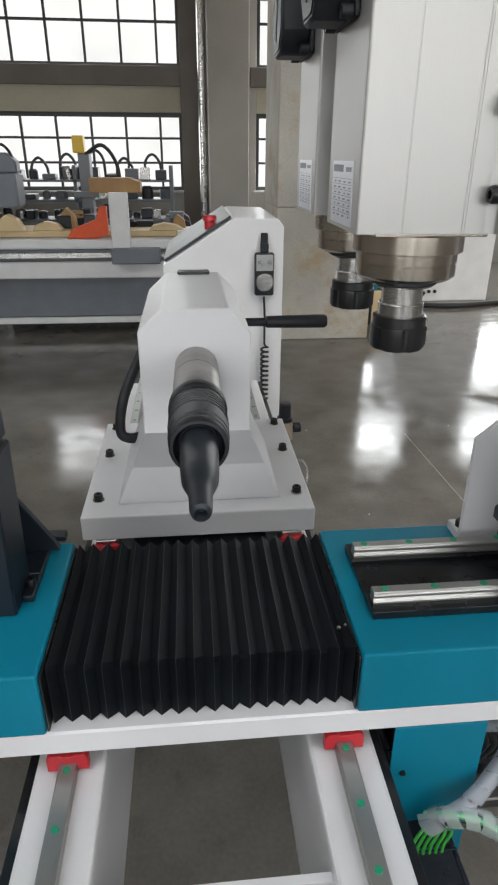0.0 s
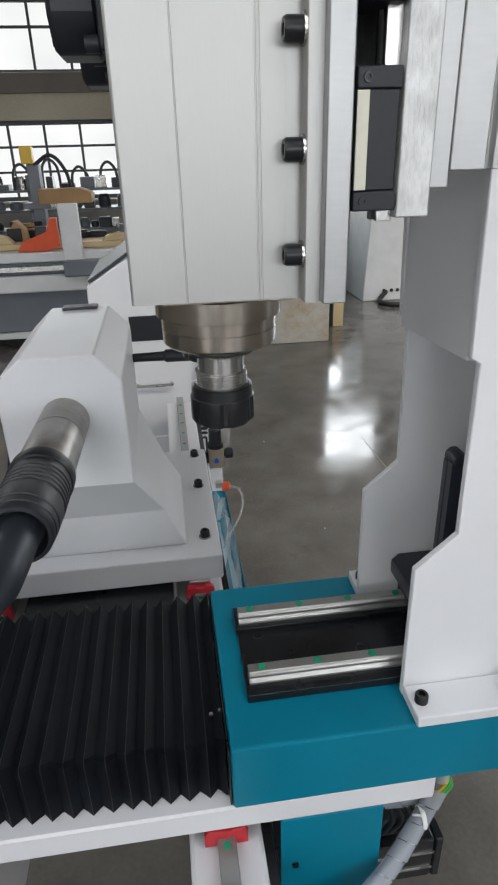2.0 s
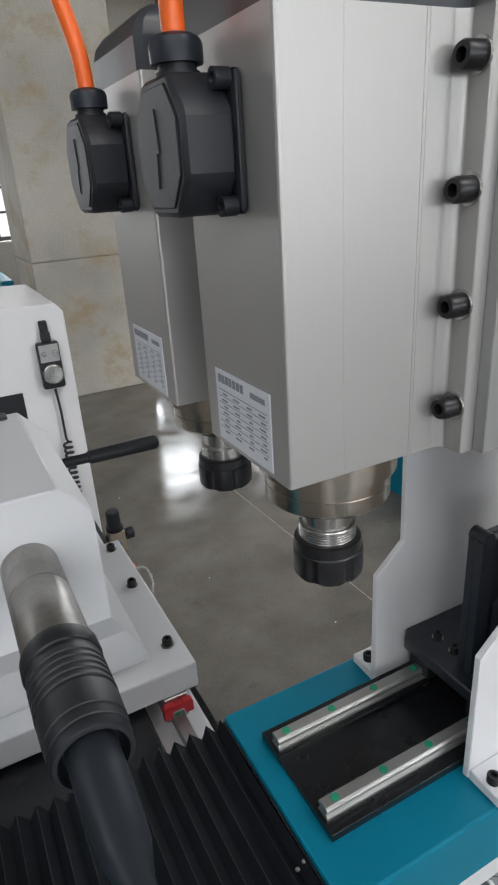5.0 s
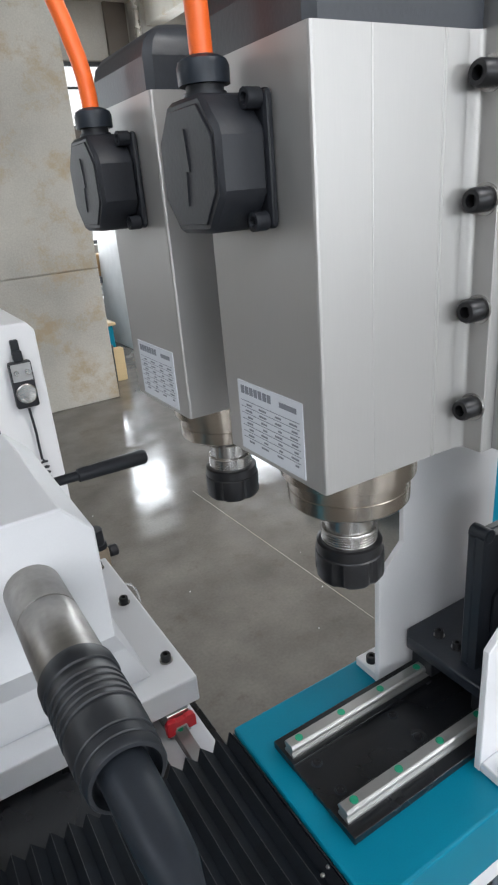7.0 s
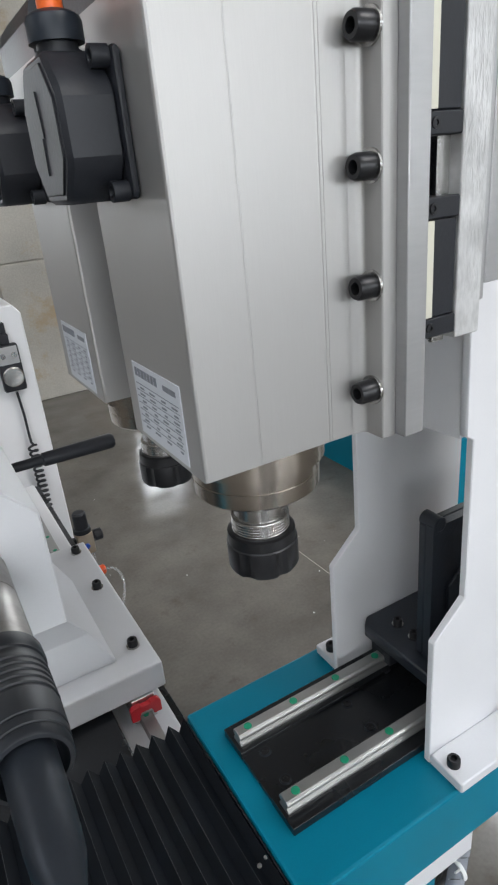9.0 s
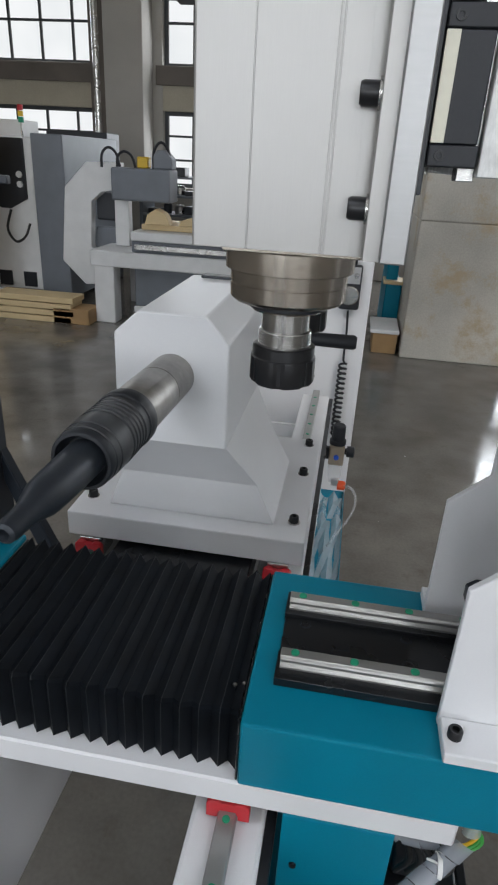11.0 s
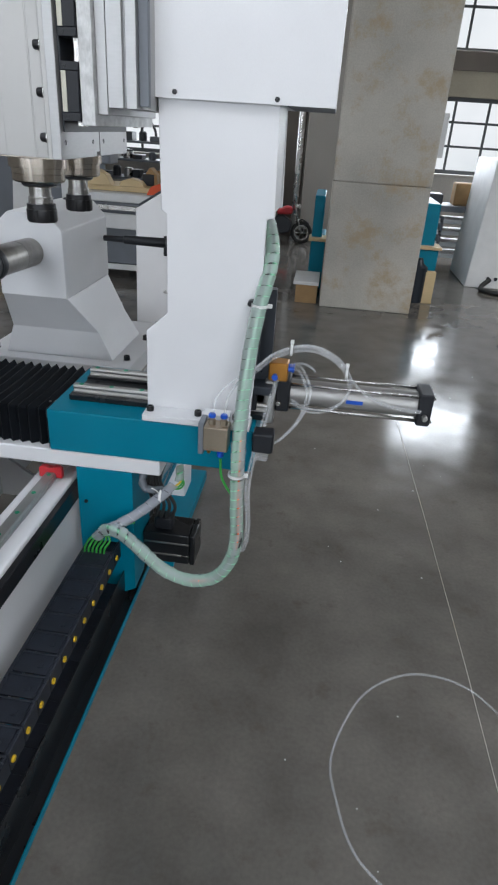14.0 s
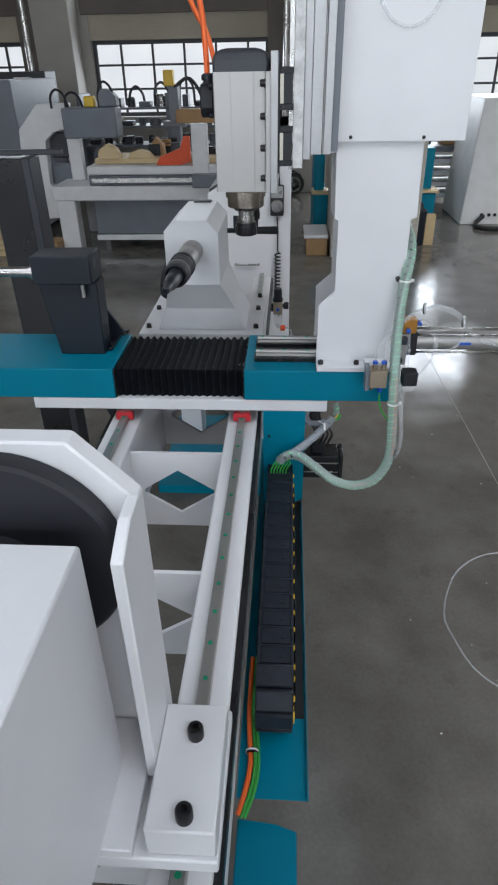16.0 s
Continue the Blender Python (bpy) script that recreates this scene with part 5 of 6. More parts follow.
TUBES = [
    [(0.615, 0.535, 1.170), (0.622, 0.55, 1.205), (0.650, 0.59, 1.228), *ARCH, (0.906, 0.675, 1.226), (0.936, 0.69, 1.194), (0.99, 0.70, 1.165), (1.045, 0.70, 1.156), (1.078, 0.702, 1.154)],
    [(0.641, 0.535, 1.170), (0.645, 0.555, 1.205), (0.662, 0.595, 1.226), *[(x + 0.002, y - 0.007, z + 0.004) for x, y, z in ARCH], (0.903, 0.668, 1.232), (0.907, 0.68, 1.199), (0.892, 0.68, 1.167), (0.856, 0.68, 1.142), (0.815, 0.69, 1.136), (0.775, 0.705, 1.148)],
    [(0.668, 0.585, 1.205), (0.675, 0.61, 1.228), *[(x - 0.001, y + 0.006, z - 0.006) for x, y, z in ARCH], (0.908, 0.680, 1.222), (0.940, 0.69, 1.188), (0.99, 0.705, 1.158), (1.045, 0.703, 1.150), (1.078, 0.703, 1.150)],
    [(0.664, 0.58, 1.200), (0.672, 0.605, 1.222), *[(x + 0.001, y - 0.001, z - 0.010) for x, y, z in ARCH], (0.899, 0.664, 1.224), (0.902, 0.675, 1.192), (0.886, 0.675, 1.160), (0.850, 0.675, 1.137), (0.812, 0.685, 1.131), (0.775, 0.703, 1.142)],
    [(0.765, 0.715, 1.225), (0.789, 0.69, 1.238), (0.809, 0.66, 1.219), (0.818, 0.645, 1.191), (0.804, 0.63, 1.139), (0.768, 0.60, 1.099), (0.735, 0.58, 1.085)],
    [(0.765, 0.715, 1.217), (0.785, 0.69, 1.229), (0.802, 0.66, 1.211), (0.810, 0.645, 1.187), (0.797, 0.63, 1.134), (0.762, 0.60, 1.094), (0.735, 0.58, 1.079)],
    [(0.765, 0.718, 1.230), (0.790, 0.705, 1.241), (0.812, 0.70, 1.236), (0.824, 0.70, 1.226)],
    [(0.735, 0.705, 1.205), (0.722, 0.62, 1.150), (0.708, 0.555, 1.090), (0.700, 0.515, 1.028), (0.702, 0.498, 0.985), (0.708, 0.495, 0.925), (0.706, 0.497, 0.875), (0.697, 0.505, 0.84)],
    [(0.741, 0.705, 1.205), (0.729, 0.62, 1.150), (0.715, 0.555, 1.090), (0.707, 0.515, 1.028), (0.708, 0.498, 0.985), (0.714, 0.495, 0.925), (0.712, 0.497, 0.875), (0.702, 0.505, 0.84)],
]
for way in TUBES:
    bm = B()
    tube(bm, way, 0.0030, 10, 10)
    solo("air_tube", bm, TUBE, "clear plastic air tube looped over the cylinder", "tube", "air tubes")
for at in ((0.766, 0.659, 1.287), (0.893, 0.668, 1.242)):
    bm = B()
    lathe(bm, [(-0.0025, 0.0125), (0.0025, 0.0125), (0.0025, 0.0142), (-0.0025, 0.0142), (-0.0025, 0.0125)], at, "x", 18)
    box(bm, at[0] - 0.004, at[0] + 0.004, at[1] - 0.004, at[1] + 0.004, at[2] + 0.0135, at[2] + 0.022, 0.001)
    solo("cable_tie", bm, TIE, "white nylon tie round the clear air tubes", "cable tie")
bm = B()
tube(bm, [(1.34, 0.08, 0.006), (1.266, 0.192, 0.006), (1.086, 0.334, 0.006), (1.022, 0.50, 0.006), (1.011, 0.641, 0.006), (1.093, 0.846, 0.006), (1.20, 0.96, 0.006), (1.331, 1.012, 0.006), (1.492, 0.973, 0.006), (1.7, 0.78, 0.006), (2.2, 0.7, 0.006)], 0.0042, 10, 10)
solo("floor_hose", bm, TUBE, "clear air hose lying in a loop on the floor", "hose")

# ---- control cabinet behind the tailstock ----
cab = thing("control_cabinet", (0.12, 2.7, 0), "white control cabinet with a sloping console top", "cabinet")
bm = B()
prism(bm, [(-0.115, 0.06), (0.357, 0.06), (0.357, 1.472), (0.335, 1.50), (0.17, 1.505), (-0.103, 1.335)], "y", 2.40, 3.0, 0.004)
part("body", bm, WHITE, cab)
bm = B()
box(bm, -0.11, 0.355, 2.42, 2.98, 0, 0.06, 0.002)
part("plinth", bm, GRAPHITE, cab)
bm = B()
prism(bm, [(-0.095, 1.343), (0.16, 1.502), (0.155, 1.511), (-0.10, 1.352)], "y", 2.43, 2.97, 0.001)
part("console_panel", bm, GRAPHITE, cab, "dark console panel")
bm = B()
lathe(bm, [(1.455, 0.02), (1.485, 0.02), (1.487, 0.026), (1.505, 0.024)], (0.08, 2.5, 0), "z", 20)
part("stop_button", bm, RED, cab, "red emergency stop button")
bm = B()
tube(bm, [(0.045, 2.399, 0.95), (0.047, 2.376, 0.951), (0.11, 2.372, 0.951), (0.173, 2.376, 0.951), (0.175, 2.399, 0.95)], 0.006, 10, 6)
part("pull_handle", bm, STEEL, cab, "chrome pull handle")
bm = B()
box(bm, 0.035, 0.175, 2.394, 2.40, 1.125, 1.22, 0.002)
part("black_plate", bm, BLACK, cab)

pend = thing("hand_pendant", (0.295, 2.385, 1.1), "black handwheel pendant with a silver dial on a coiled cord", "pendant")
bm = B()
box(bm, 0.258, 0.332, 2.365, 2.397, 1.125, 1.285, 0.008, 2)
part("case", bm, BLACK, pend)
bm = B()
lathe(bm, [(2.366, 0.034), (2.356, 0.034), (2.353, 0.030), (2.352, 0.006)], (0.295, 0, 1.178), "y", 28)
part("dial", bm, STEEL, pend, "silver handwheel dial")
bm = B()
box(bm, 0.263, 0.327, 2.3635, 2.3652, 1.220, 1.279, 0.0005)
part("face_plate", bm, ALU_SIDE, pend, "brushed silver face plate")
for x in (0.277, 0.313):
    bm = B()
    lathe(bm, [(2.366, 0.009), (2.352, 0.008)], (x, 0, 1.25), "y", 12)
    part("selector", bm, STEEL, pend)
bm = B()
box(bm, 0.28, 0.31, 2.37, 2.395, 1.285, 1.32, 0.003)
box(bm, 0.282, 0.308, 2.38, 2.399, 1.315, 1.355, 0.003)
part("hanger", bm, BLACK, pend)
coil = [(0.295, 2.38, 1.12), (0.30, 2.38, 1.03), (0.30, 2.38, 0.93)]
for i in range(120):
    a = i * math.pi / 4
    coil.append((0.30 + 0.014 * math.cos(a), 2.37 + 0.014 * math.sin(a), 0.92 - i * 0.0025))
coil.append((0.31, 2.36, 0.55))
bm = B()
tube(bm, coil, 0.0045, 8, 2)
part("coiled_cord", bm, BLACK, pend)

pend.location += Vector((-0.014, 0, 0.097))

# tube loop hanging on the cover
bm = B()
tube(bm, [(0.545, 0.627, 2.12), (0.557, 0.627, 2.064), (0.59, 0.626, 2.022), (0.636, 0.626, 2.009), (0.675, 0.626, 2.027), (0.70, 0.627, 2.066), (0.70, 0.627, 2.13), (0.66, 0.626, 2.19), (0.59, 0.626, 2.18), (0.548, 0.627, 2.125)], 0.004, 10, 8)
solo("air_tube", bm, TUBE, "clear plastic air tube looped on the cover", "tube", "air tubes")

# ---- background: flat-bed router by the windows ----
router = thing("router_machine", (-1.0, 6.7, 0), "white flat-bed router with wooden parts on its table", "router machine")
for x in (-2.42, -0.25):
    for y in (6.4, 7.5):
        bm = B()
        box(bm, x, x + 0.22, y, y + 0.2, 0, 0.66, 0.008)
        part("leg", bm, WHITE_FAR, router)
bm = B()
box(bm, -2.45, 0.05, 6.38, 7.75, 0.60, 0.76, 0.01)
part("lower_frame", bm, WHITE_FAR, router)
bm = B()
box(bm, -2.0, 0.05, 6.42, 7.7, 0.76, 0.88, 0.01)
part("guide_side", bm, SLATE, router)
bm = B()
box(bm, -2.0, 0.06, 6.39, 7.75, 0.88, 0.97, 0.01)
part("table", bm, WHITE_FAR, router)
bm = B()
box(bm, -1.95, -0.05, 6.36, 6.39, 0.80, 0.85, 0.003)
part("guide_rail", bm, STEEL, router)
bm = B()
box(bm, -2.02, -0.05, 6.55, 7.5, 0.18, 0.585, 0.01)
part("dark_cabinet", bm, SLATE, router)
bm = B()
box(bm, -2.02, -0.05, 6.50, 6.55, 0.12, 0.18, 0.004)
part("foot_rail", bm, WHITE_FAR, router)
bm = B()
box(bm, -0.75, -0.57, 6.33, 6.42, 0.86, 1.40, 0.006)
part("gantry_post", bm, WHITE_FAR, router)
bm = B()
box(bm, -0.75, -0.28, 6.2, 6.37, 0.76, 0.90, 0.01)
part("drive_cover", bm, SLATE, router)
bm = B()
prism(bm, [(-1.19, 0.975), (-0.90, 0.975), (-0.79, 1.01), (-0.79, 1.27), (-0.86, 1.27), (-0.90, 1.15), (-1.14, 1.06)], "y", 6.45, 6.52, 0.004)
part("orange_bracket", bm, ORANGE_PAINT, router, "bright orange bracket")
bm = B()
prism(bm, [(-2.90, 1.33), (-2.64, 1.59), (-2.26, 1.60), (-2.28, 1.34), (-2.48, 1.30), (-2.60, 1.20), (-2.63, 0.72), (-2.50, 0.60), (-2.42, 0.545), (-2.42, 0.33), (-2.72, 0.30), (-2.98, 0.55)], "y", 6.86, 6.98, 0.006)
part("gantry_plate", bm, WHITE_FAR, router, "grey-white C-shaped gantry plate")
bm = B()
box(bm, -2.33, -2.17, 6.84, 6.95, 0.762, 1.30, 0.006)
part("gantry_leg", bm, WHITE_FAR, router)
bm = B()
box(bm, -2.60, -2.36, 6.99, 7.12, 1.00, 1.29, 0.02, 2)
part("dark_motor", bm, GRAPHITE, router)
bm = B()
box(bm, -2.62, -2.36, 6.99, 7.10, 0.62, 0.93, 0.02, 2)
part("lower_motor", bm, SLATE, router)
bm = B()
box(bm, -2.27, -1.64, 6.6, 6.9, 1.245, 1.56, 0.02, 3)
part("gantry_beam", bm, SLATE, router)
for x, w, z, h in ((-1.0, 0.52, 1.37, 0.14),):
    bm = B()
    prism(bm, [(x, z), (x + w, z), (x + w, z + h * 0.7), (x + w * 0.8, z + h), (x, z + h)], "y", 6.9, 7.2, 0.006)
    part("carton", bm, CARDBOARD, router, "cardboard carton")
bm = B()
box(bm, -1.95, -0.12, 6.6, 7.2, 0.975, 1.03, 0.004)
solo("plywood_board", bm, WOOD, "pale plywood board on the router table", "board", "boards on the router")
for x, y, w, h, rot in ((-1.9, 6.55, 0.28, 0.16, 8), (-1.55, 6.6, 0.3, 0.09, -5), (-0.4, 6.6, 0.35, 0.07, 4)):
    bm = B()
    prism(bm, [(x, 1.032), (x + w, 1.032), (x + w * 0.8, 1.032 + h * 0.7), (x + w * 0.45, 1.032 + h), (x + w * 0.1, 1.032 + h * 0.6)], "y", y, y + 0.14, 0.006)
    solo("wooden_part", bm, WOOD, "cut wooden part lying on the router table", "wood part", "boards on the router")
for x, h in ((-2.42, 0.13), (-2.25, 0.10), (-1.86, 0.20)):
    bm = B()
    tube(bm, [(x, 6.75, 1.55), (x + 0.01, 6.75, 1.60 + h * 0.6), (x + 0.08, 6.75, 1.61 + h), (x + 0.16, 6.75, 1.60 + h * 0.7), (x + 0.20, 6.75, 1.562)], 0.014, 8, 6)
    part("hose", bm, BLACK, router)
bm = B()
box(bm, -2.02, -1.90, 6.7, 6.82, 1.562, 1.67, 0.01)
part("yellow_cap", bm, YELLOW, router, "yellow motor cap")
bm = B()
prism(bm, [(-1.84, 1.562), (-1.64, 1.562), (-1.64, 1.66), (-1.72, 1.74), (-1.80, 1.74), (-1.84, 1.68)], "y", 6.68, 6.84, 0.01)
part("grey_head", bm, SLATE, router)
pile = random.Random(21)
for i in range(16):
    x, y, w, h = pile.uniform(-1.35, -0.15), pile.uniform(6.8, 7.2), pile.uniform(0.06, 0.2), pile.uniform(0.05, 0.2)
    bm = B()
    if i % 3 == 0:
        lathe(bm, [(1.031, w / 2), (1.03 + h * 0.7, w / 2), (1.031 + h * 0.75, w / 3), (1.03 + h, w / 3)], (x, y, 0), "z", 12)
    elif i % 3 == 1:
        prism(bm, [(x, 1.031), (x + w, 1.031), (x + w * 0.9, 1.03 + h * 0.6), (x + w * 0.4, 1.03 + h), (x + w * 0.1, 1.03 + h * 0.7)], "y", y, y + w, 0.006)
    else:
        box(bm, x, x + w, y, y + 0.1, 1.031, 1.03 + h, 0.01)
    solo("machine_part", bm, pile.choice((GRAPHITE, BLACK, SLATE, CARDBOARD, BLACK)), "dark machine part lying on the router table", "machine part", "parts on the router")
for i in range(5):
    x = -2.2 + i * 0.40
    bm = B()
    z = 1.60 + 0.05 * (i % 3)
    tube(bm, [(x, 9.8, 1.41), (x + 0.02, 9.8, z), (x + 0.12, 9.8, z + 0.09), (x + 0.22, 9.8, z - 0.02), (x + 0.24, 9.8, 1.42)], 0.02, 8, 6)
    solo("bent_pipe", bm, GRAPHITE, "bent dark pipe standing on the shelf", "machine part", "parts on the shelf")
# drill unit seen over the router
drill = thing("drill_machine", (-1.05, 7.5, 0.97), "grey tool head with a yellow motor on the router", "tool head")
bm = B()
box(bm, -1.16, -1.04, 7.4, 7.6, 0.97, 1.74, 0.006)
box(bm, -1.24, -0.96, 7.35, 7.6, 1.30, 1.36, 0.006)
part("mast", bm, SLATE, drill)
bm = B()
box(bm, -1.20, -1.08, 7.36, 7.5, 1.74, 1.91, 0.01)
part("motor", bm, YELLOW, drill, "yellow motor")
bm = B()
tube(bm, [(-1.09, 7.42, 1.72), (-0.9, 7.4, 1.82), (-0.76, 7.4, 1.66), (-0.72, 7.4, 1.4)], 0.02, 8, 6)
part("cable", bm, BLACK, drill)
# parts shelf in front of the window
shelf = thing("parts_shelf", (-1.7, 9.8, 0), "shelf packed with dark machine parts by the window", "shelf")
for x in (-3.0, -1.6, -0.25):
    bm = B()
    box(bm, x, x + 0.05, 9.6, 10.2, 0, 1.6, 0.003)
    part("upright", bm, SLATE, shelf)
for z in (0.5, 0.85, 1.12, 1.38):
    bm = B()
    box(bm, -3.0, -0.2, 9.6, 10.2, z, z + 0.03, 0.003)
    part("shelf_board", bm, SLATE, shelf)
rng = random.Random(7)
for z in (0.53, 0.88, 1.15, 1.41):
    x = -2.9
    while x < -0.4:
        w, h = rng.uniform(0.08, 0.22), rng.uniform(0.06, 0.2)
        bm = B()
        if rng.random() < 0.5:
            lathe(bm, [(z, w / 2), (z + h * 0.8, w / 2), (z + h, w / 3)], (x + w / 2, 9.85, 0), "z", 12)
        else:
            box(bm, x, x + w, 9.7, 9.95, z, z + h, 0.008)
        solo("machine_part", bm, rng.choice((GRAPHITE, SLATE, STEEL, GRAPHITE)), "dark machine part standing on the shelf", "machine part", "parts on the shelf")
        x += w + rng.uniform(0.01, 0.1)

# machining cabinet with a dark front, timber stack
mach = thing("machine_enclosure", (-3.4, 7.0, 0), "grey machine enclosure with a black front post", "machine enclosure")
bm = B()
box(bm, -4.2, -3.32, 7.0, 8.6, 0.16, 1.80, 0.01)
part("enclosure", bm, WHITE_FAR, mach)
bm = B()
box(bm, -3.318, -2.95, 6.98, 8.6, 0.1, 1.84, 0.01)
part("side_housing", bm, SLATE, mach)
bm = B()
prism(bm, [(-3.86, 1.785), (-3.41, 1.785), (-3.41, 1.17), (-3.62, 1.06), (-3.72, 1.06), (-3.86, 1.13)], "y", 6.96, 7.0, 0.004)
part("door", bm, BLACK, mach, "black enclosure door")
for z in (1.32, 1.42):
    bm = B()
    lathe(bm, [(6.96, 0.035), (6.945, 0.035), (6.94, 0.02)], (-3.47, 0, z), "y", 14)
    part("gauge", bm, WHITE_FAR, mach)
for x in (-3.86, -3.55):
    bm = B()
    box(bm, x, x + 0.16, 6.985, 7.0, 0.19, 0.36, 0.002)
    part("vent", bm, BLACK, mach)
bm = B()
box(bm, -3.80, -3.52, 7.2, 7.6, 1.80, 1.97, 0.008)
part("top_box", bm, WHITE_FAR, mach)
for z, mt in ((1.80, STEEL), (1.94, GREEN), (2.0, YELLOW), (2.06, RED)):
    bm = B()
    lathe(bm, [(z, 0.012 if mt is STEEL else 0.03), (z + (0.14 if mt is STEEL else 0.055), 0.012 if mt is STEEL else 0.03)], (-3.49, 7.15, 0), "z", 14)
    part("signal_lamp", bm, mt, mach)
bm = B()
tube(bm, [(-3.60, 6.94, 1.05), (-3.63, 6.88, 0.85), (-3.52, 6.84, 0.72), (-3.40, 6.84, 0.78), (-3.34, 6.86, 0.92)], 0.014, 8, 8)
part("hose", bm, RUBBER, mach)
bm = B()
box(bm, -3.95, -3.10, 8.65, 9.1, 0, 1.92, 0.01)
dk = solo("dark_cabinet", bm, GRAPHITE, "tall dark grey cabinet behind the machine enclosure", "cabinet")
bm = B()
box(bm, -3.55, -3.30, 8.63, 8.648, 1.30, 1.85, 0.004)
part("panel", bm, WHITE_FAR, dk, "pale inset panel")
bm = B()
box(bm, -2.82, -2.42, 6.2, 6.5, 0.0, 0.16, 0.004)
solo("wood_box", bm, CARDBOARD, "low brown wooden box on the floor by the router", "box")

# dark stand with a cross arm beside the bed
stand = thing("dark_stand", (-0.87, 1.71, 0), "black steel stand with a cross arm and a sloping brace", "stand")
bm = B()
box(bm, -0.98, -0.815, 1.66, 1.77, 0.0, 1.605, 0.004)
part("post", bm, BLACK_BASE, stand)
bm = B()
box(bm, -0.8145, -0.778, 1.645, 1.772, 0.0, 1.61, 0.004)
part("edge_profile", bm, GRAPHITE, stand, "dark grey edge profile")
bm = B()
box(bm, -1.60, -0.66, 1.74, 1.76, 1.612, 1.634, 0.003)
part("cross_arm", bm, GRAPHITE, stand)
bm = B()
prism(bm, [(-0.775, 0.70), (-0.775, 0.81), (-0.42, 0.0), (-0.50, 0.0)], "y", 1.72, 1.765, 0.004)
part("brace", bm, POST, stand)

stack = thing("timber_stack", (-3.0, 6.3, 0), "stack of pale sawn timber planks on the floor", "timber")
for i in range(4):
    bm = B()
    z = 0.07 * i
    box(bm, -3.5, -2.62 + 0.03 * (i % 2), 6.2, 6.5, z, z + 0.06, 0.004)
    part("plank", bm, WOOD, stack)

# right background
rc = thing("grey_cabinet", (3.3, 8.4, 0), "tall light grey machine cabinet", "cabinet")
bm = B()
prism(bm, [(2.72, 0.0), (3.9, 0.0), (3.9, 1.56), (2.80, 1.54)], "y", 7.85, 9.0, 0.01)
part("body", bm, WHITE_FAR, rc)
for x in (3.05, 3.30):
    bm = B()
    box(bm, x, x + 0.14, 7.842, 7.85, 1.30, 1.41, 0.002)
    part("vent", bm, BLACK, rc)
for x in (3.0, 3.1, 3.18):
    bm = B()
    lathe(bm, [(7.85, 0.022), (7.83, 0.022)], (x, 0, 0.13), "y", 12)
    part("gland", bm, BLACK, rc)
bm = B()
tube(bm, [(3.02, 7.82, 0.12), (2.90, 7.7, 0.04), (2.95, 7.5, 0.03), (3.4, 7.45, 0.03), (4.0, 7.6, 0.03)], 0.03, 10, 8)
solo("floor_cable", bm, RUBBER, "thick black cable lying on the floor", "cable")
for x0, x1, y in ((0.66, 0.83, 7.0), (1.82, 2.17, 7.05)):
    st = thing("teal_machine", ((x0 + x1) / 2, y, 0), "teal machine frame beside the concrete pillar", "machine frame", "teal machines")
    bm = B()
    box(bm, x0, x1, y, y + 1.1, 0.0, 0.55, 0.01)
    box(bm, x0, x1 - 0.05, y + 0.1, y + 1.0, 0.56, 1.05, 0.01)
    part("frame", bm, TEAL, st)
    bm = B()
    box(bm, x0 - 0.03, x1 + 0.03, y - 0.02, y + 0.3, 0.552, 0.585, 0.003)
    part("rail", bm, WOOD, st)
bm = B()
box(bm, 0.56, 0.80, 6.22, 6.75, 0.0, 0.20, 0.004)
wc = solo("wooden_crate", bm, CARDBOARD, "low wooden crate with a pale board on it beside the pillar", "crate", at=(0.68, 6.48, 0))
bm = B()
box(bm, 0.53, 0.81, 6.20, 6.77, 0.2005, 0.24, 0.004)
part("lid", bm, WHITE_FAR, wc, "pale board lid")
bm = B()
lathe(bm, [(0, 0.09), (0.01, 0.10), (0.4, 0.10), (0.44, 0.05), (0.5, 0.03)], (1.93, 6.75, 0), "z", 20)
solo("oil_can", bm, POST, "dark blue can standing behind the pillar", "can")
bm = B()
box(bm, 2.0, 2.13, 6.7, 6.8, 0, 0.36, 0.004)
solo("wood_block", bm, WOOD, "upright block of orange-brown wood", "wood block")
bench = thing("work_bench", (2.3, 9.2, 0), "white slatted bench frame by the window", "bench")
for i in range(4):
    bm = B()
    box(bm, 1.75, 3.2, 9.0, 9.5, 0.16 + 0.16 * i, 0.22 + 0.16 * i, 0.004)
    part("slat", bm, WHITE_FAR, bench)
for x in (1.75, 2.45, 3.15):
    bm = B()
    box(bm, x, x + 0.05, 9.0, 9.5, 0, 0.72, 0.004)
    part("post", bm, SLATE, bench)
bm = B()
box(bm, 1.7, 3.25, 8.95, 9.55, 0.80, 0.88, 0.006)
part("top", bm, SLATE, bench)
for x, w, h, mt in ((1.8, 0.25, 0.2, SLATE), (2.15, 0.3, 0.14, GRAPHITE), (2.6, 0.4, 0.3, CARDBOARD)):
    bm = B()
    box(bm, x, x + w, 9.1, 9.4, 0.88, 0.88 + h, 0.02, 2)
    solo("bench_part", bm, mt, "machine part lying on the bench", "machine part", "parts on the bench")
bm = B()
box(bm, 1.8175, 1.90, 6.35, 6.6, 1.55, 1.95, 0.008)
sw = solo("switch_box", bm, WHITE_FAR, "pale switch box fixed to the concrete pillar", "switch box")

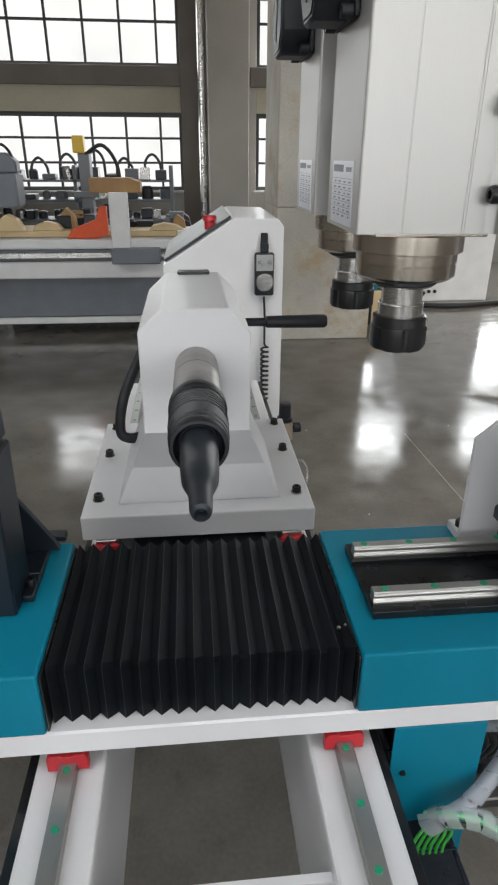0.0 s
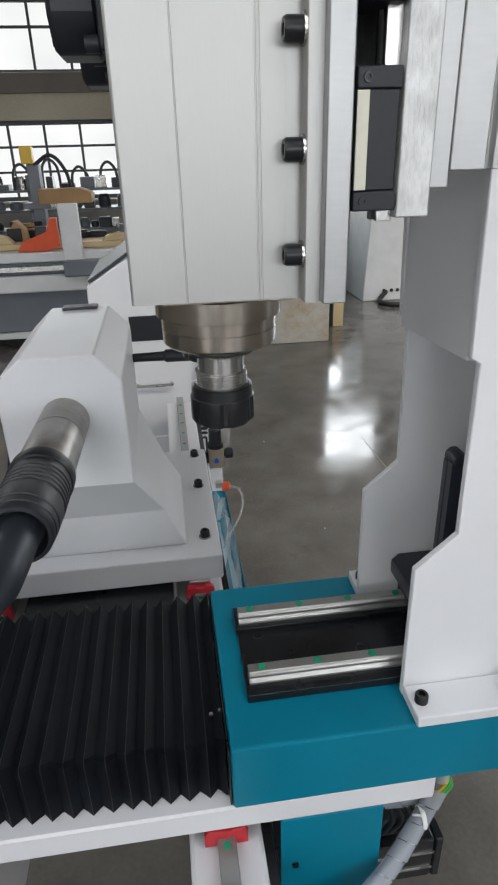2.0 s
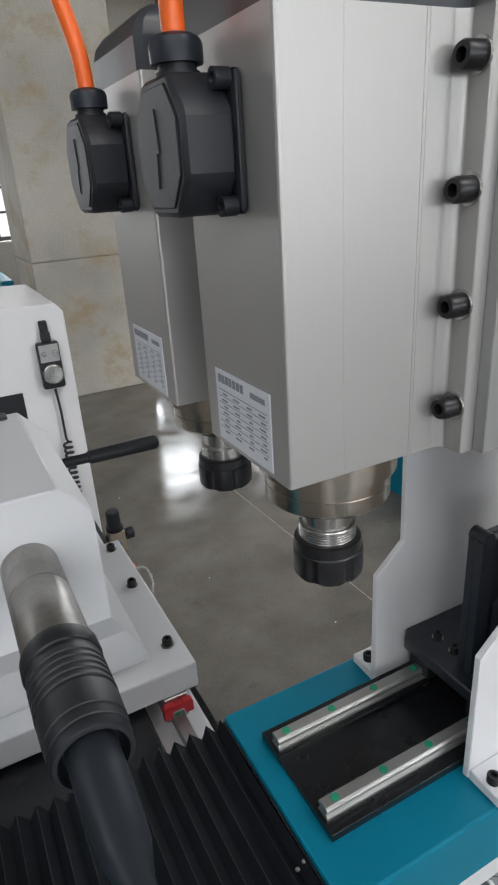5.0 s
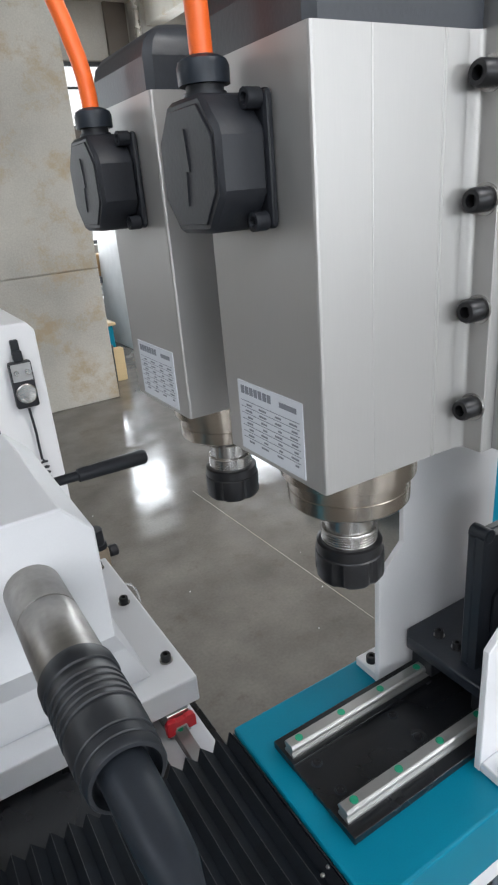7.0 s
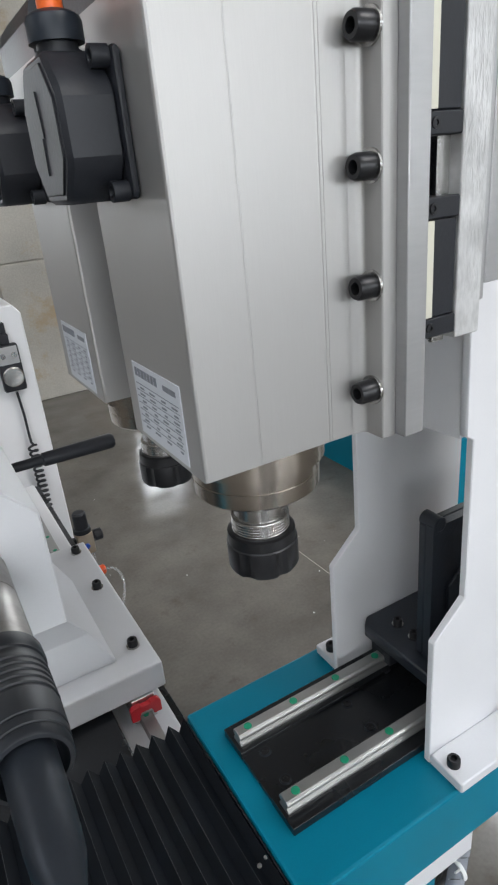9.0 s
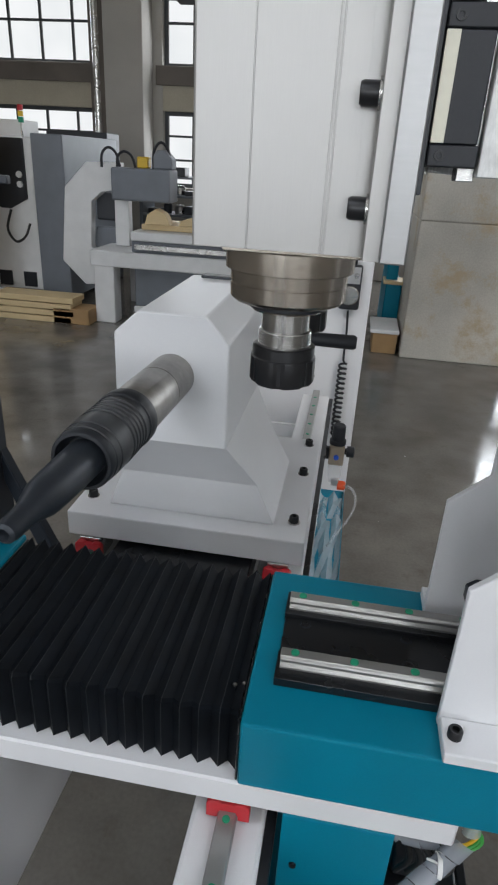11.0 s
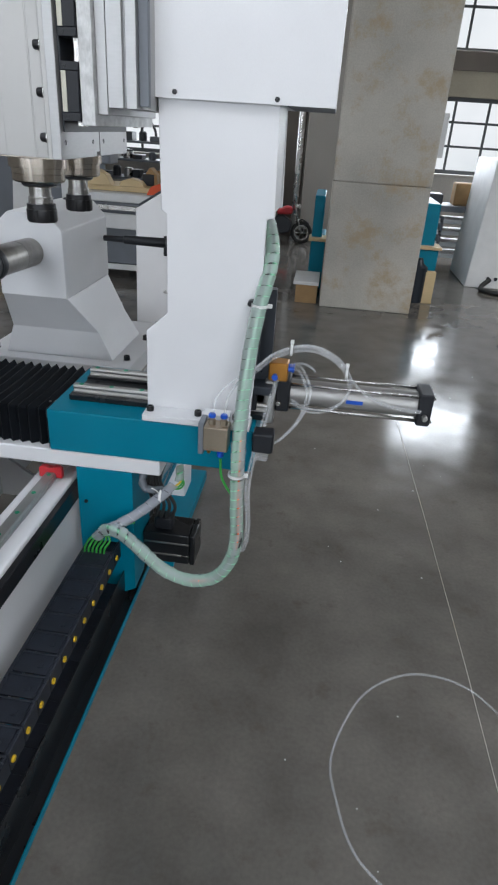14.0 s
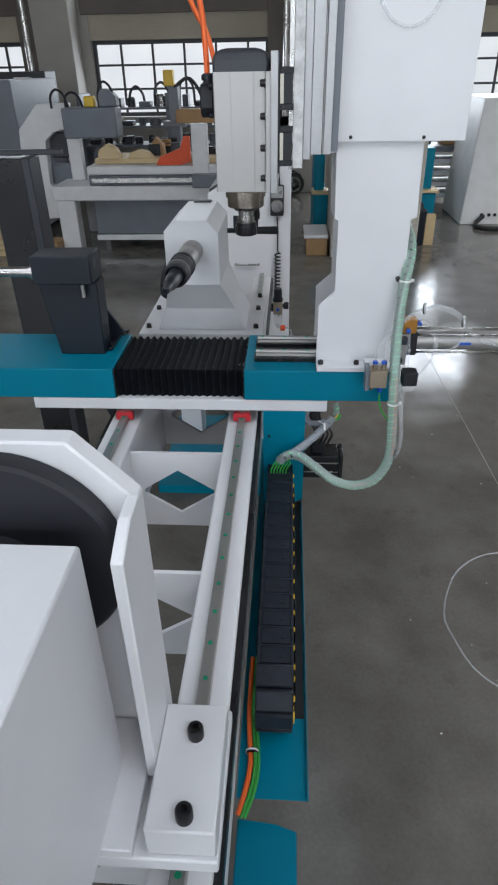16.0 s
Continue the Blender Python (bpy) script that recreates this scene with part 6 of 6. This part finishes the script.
crate = thing("plywood_crate", (-4.0, 6.6, 0), "tall crate of pale pine boards with knots", "crate")
knots = random.Random(11)
for i in range(5):
    bm = B()
    z = 0.03 + i * 0.285
    box(bm, -4.12, -3.60, 6.46, 6.50, z, z + 0.280, 0.004)
    board = part("board", bm, WOOD, crate)
    for x in (-4.06, -3.66):
        bm = B()
        lathe(bm, [(6.46, 0.03), (6.457, 0.028)], (x + 0.02 * knots.uniform(-1, 1), 0, z + 0.14 + 0.06 * knots.uniform(-1, 1)), "y", 10)
        part("knot", bm, CARDBOARD, board)
for i in range(2):
    bm = B()
    z = 1.53 + i * 0.325
    box(bm, -5.2, -3.50, 6.42, 6.47, z, z + 0.32, 0.004)
    part("board", bm, WOOD, crate)
bm = B()
box(bm, -5.2, -3.56, 6.471, 6.53, 1.46, 2.17, 0.004)
part("top_box", bm, WOOD, crate)
bm = B()
box(bm, -4.10, -3.62, 6.501, 6.54, 0.0, 1.4595, 0.004)
part("side", bm, WOOD, crate)
far = thing("teal_machine", (2.6, 2.9, 0), "low teal machine frame standing on the floor", "machine frame", "teal machines")
bm = B()
box(bm, 2.25, 3.0, 2.2, 3.6, 0, 0.5, 0.006)
part("frame", bm, TEAL, far)

# motorbike parked by the window wall
bike = thing("motorbike", (0.2, 10.2, 0), "parked dark motorbike with spoked wheels by the window wall", "motorbike")


def wheel(x):
    bm = B()
    prof = [(-0.035, 0.20), (-0.045, 0.24), (-0.03, 0.275), (0.0, 0.285), (0.03, 0.275), (0.045, 0.24), (0.035, 0.20)]
    lathe(bm, prof, (x, 10.2, 0.285), "y", 28)
    w = part("wheel", bm, RUBBER, bike)
    bm = B()
    lathe(bm, [(-0.046, 0.19), (-0.048, 0.165), (-0.046, 0.16)], (x, 10.2, 0.285), "y", 28)
    for i in range(6):
        a = i * math.pi / 3
        tube(bm, [(x, 10.148, 0.285), (x + 0.09 * math.cos(a), 10.15, 0.285 + 0.09 * math.sin(a)), (x + 0.18 * math.cos(a), 10.15, 0.285 + 0.18 * math.sin(a))], 0.012, 6, 1)
    part("rim", bm, STEEL, w, "silver spoked rim")


wheel(0.42)
wheel(-0.75)
bm = B()
for dy in (-0.08, 0.08):
    tube(bm, [(0.42, 10.2 + dy, 0.285), (0.30, 10.2 + dy, 0.62), (0.20, 10.2 + dy, 0.98)], 0.022, 10, 2)
part("fork", bm, STEEL, bike)
bm = B()
tube(bm, [(0.14, 9.86, 1.04), (0.20, 10.0, 1.0), (0.20, 10.2, 0.98), (0.20, 10.4, 1.0), (0.14, 10.54, 1.04)], 0.016, 8, 4)
part("handlebar", bm, BLACK, bike)
bm = B()
prism(bm, [(0.14, 0.72), (0.16, 0.88), (0.0, 0.93), (-0.26, 0.80), (-0.26, 0.70)], "y", 10.08, 10.32, 0.04)
part("tank", bm, RED, bike, "red fuel tank")
bm = B()
prism(bm, [(-0.25, 0.72), (-0.25, 0.79), (-0.6, 0.82), (-0.85, 0.88), (-0.85, 0.80), (-0.6, 0.72)], "y", 10.08, 10.32, 0.03)
part("seat", bm, BLACK, bike)
bm = B()
prism(bm, [(0.12, 0.30), (0.16, 0.55), (-0.1, 0.70), (-0.34, 0.62), (-0.38, 0.32), (-0.1, 0.22)], "y", 10.06, 10.34, 0.03)
part("engine", bm, GRAPHITE, bike)
bm = B()
prism(bm, [(0.60, 0.50), (0.42, 0.60), (0.24, 0.55), (0.24, 0.57), (0.42, 0.625), (0.61, 0.52)], "y", 10.13, 10.27, 0.002)
part("mudguard", bm, BLACK, bike)
bm = B()
lathe(bm, [(0.22, 0.05), (0.30, 0.075), (0.34, 0.075)], (0, 10.2, 0.90), "x", 18)
part("headlight", bm, STEEL, bike)
bm = B()
tube(bm, [(-0.2, 10.04, 0.0), (-0.16, 10.08, 0.2), (-0.12, 10.12, 0.32)], 0.012, 8, 2)
part("stand", bm, STEEL, bike)
bike.scale = (0.64, 0.64, 0.64)
bike.location.x += 0.08
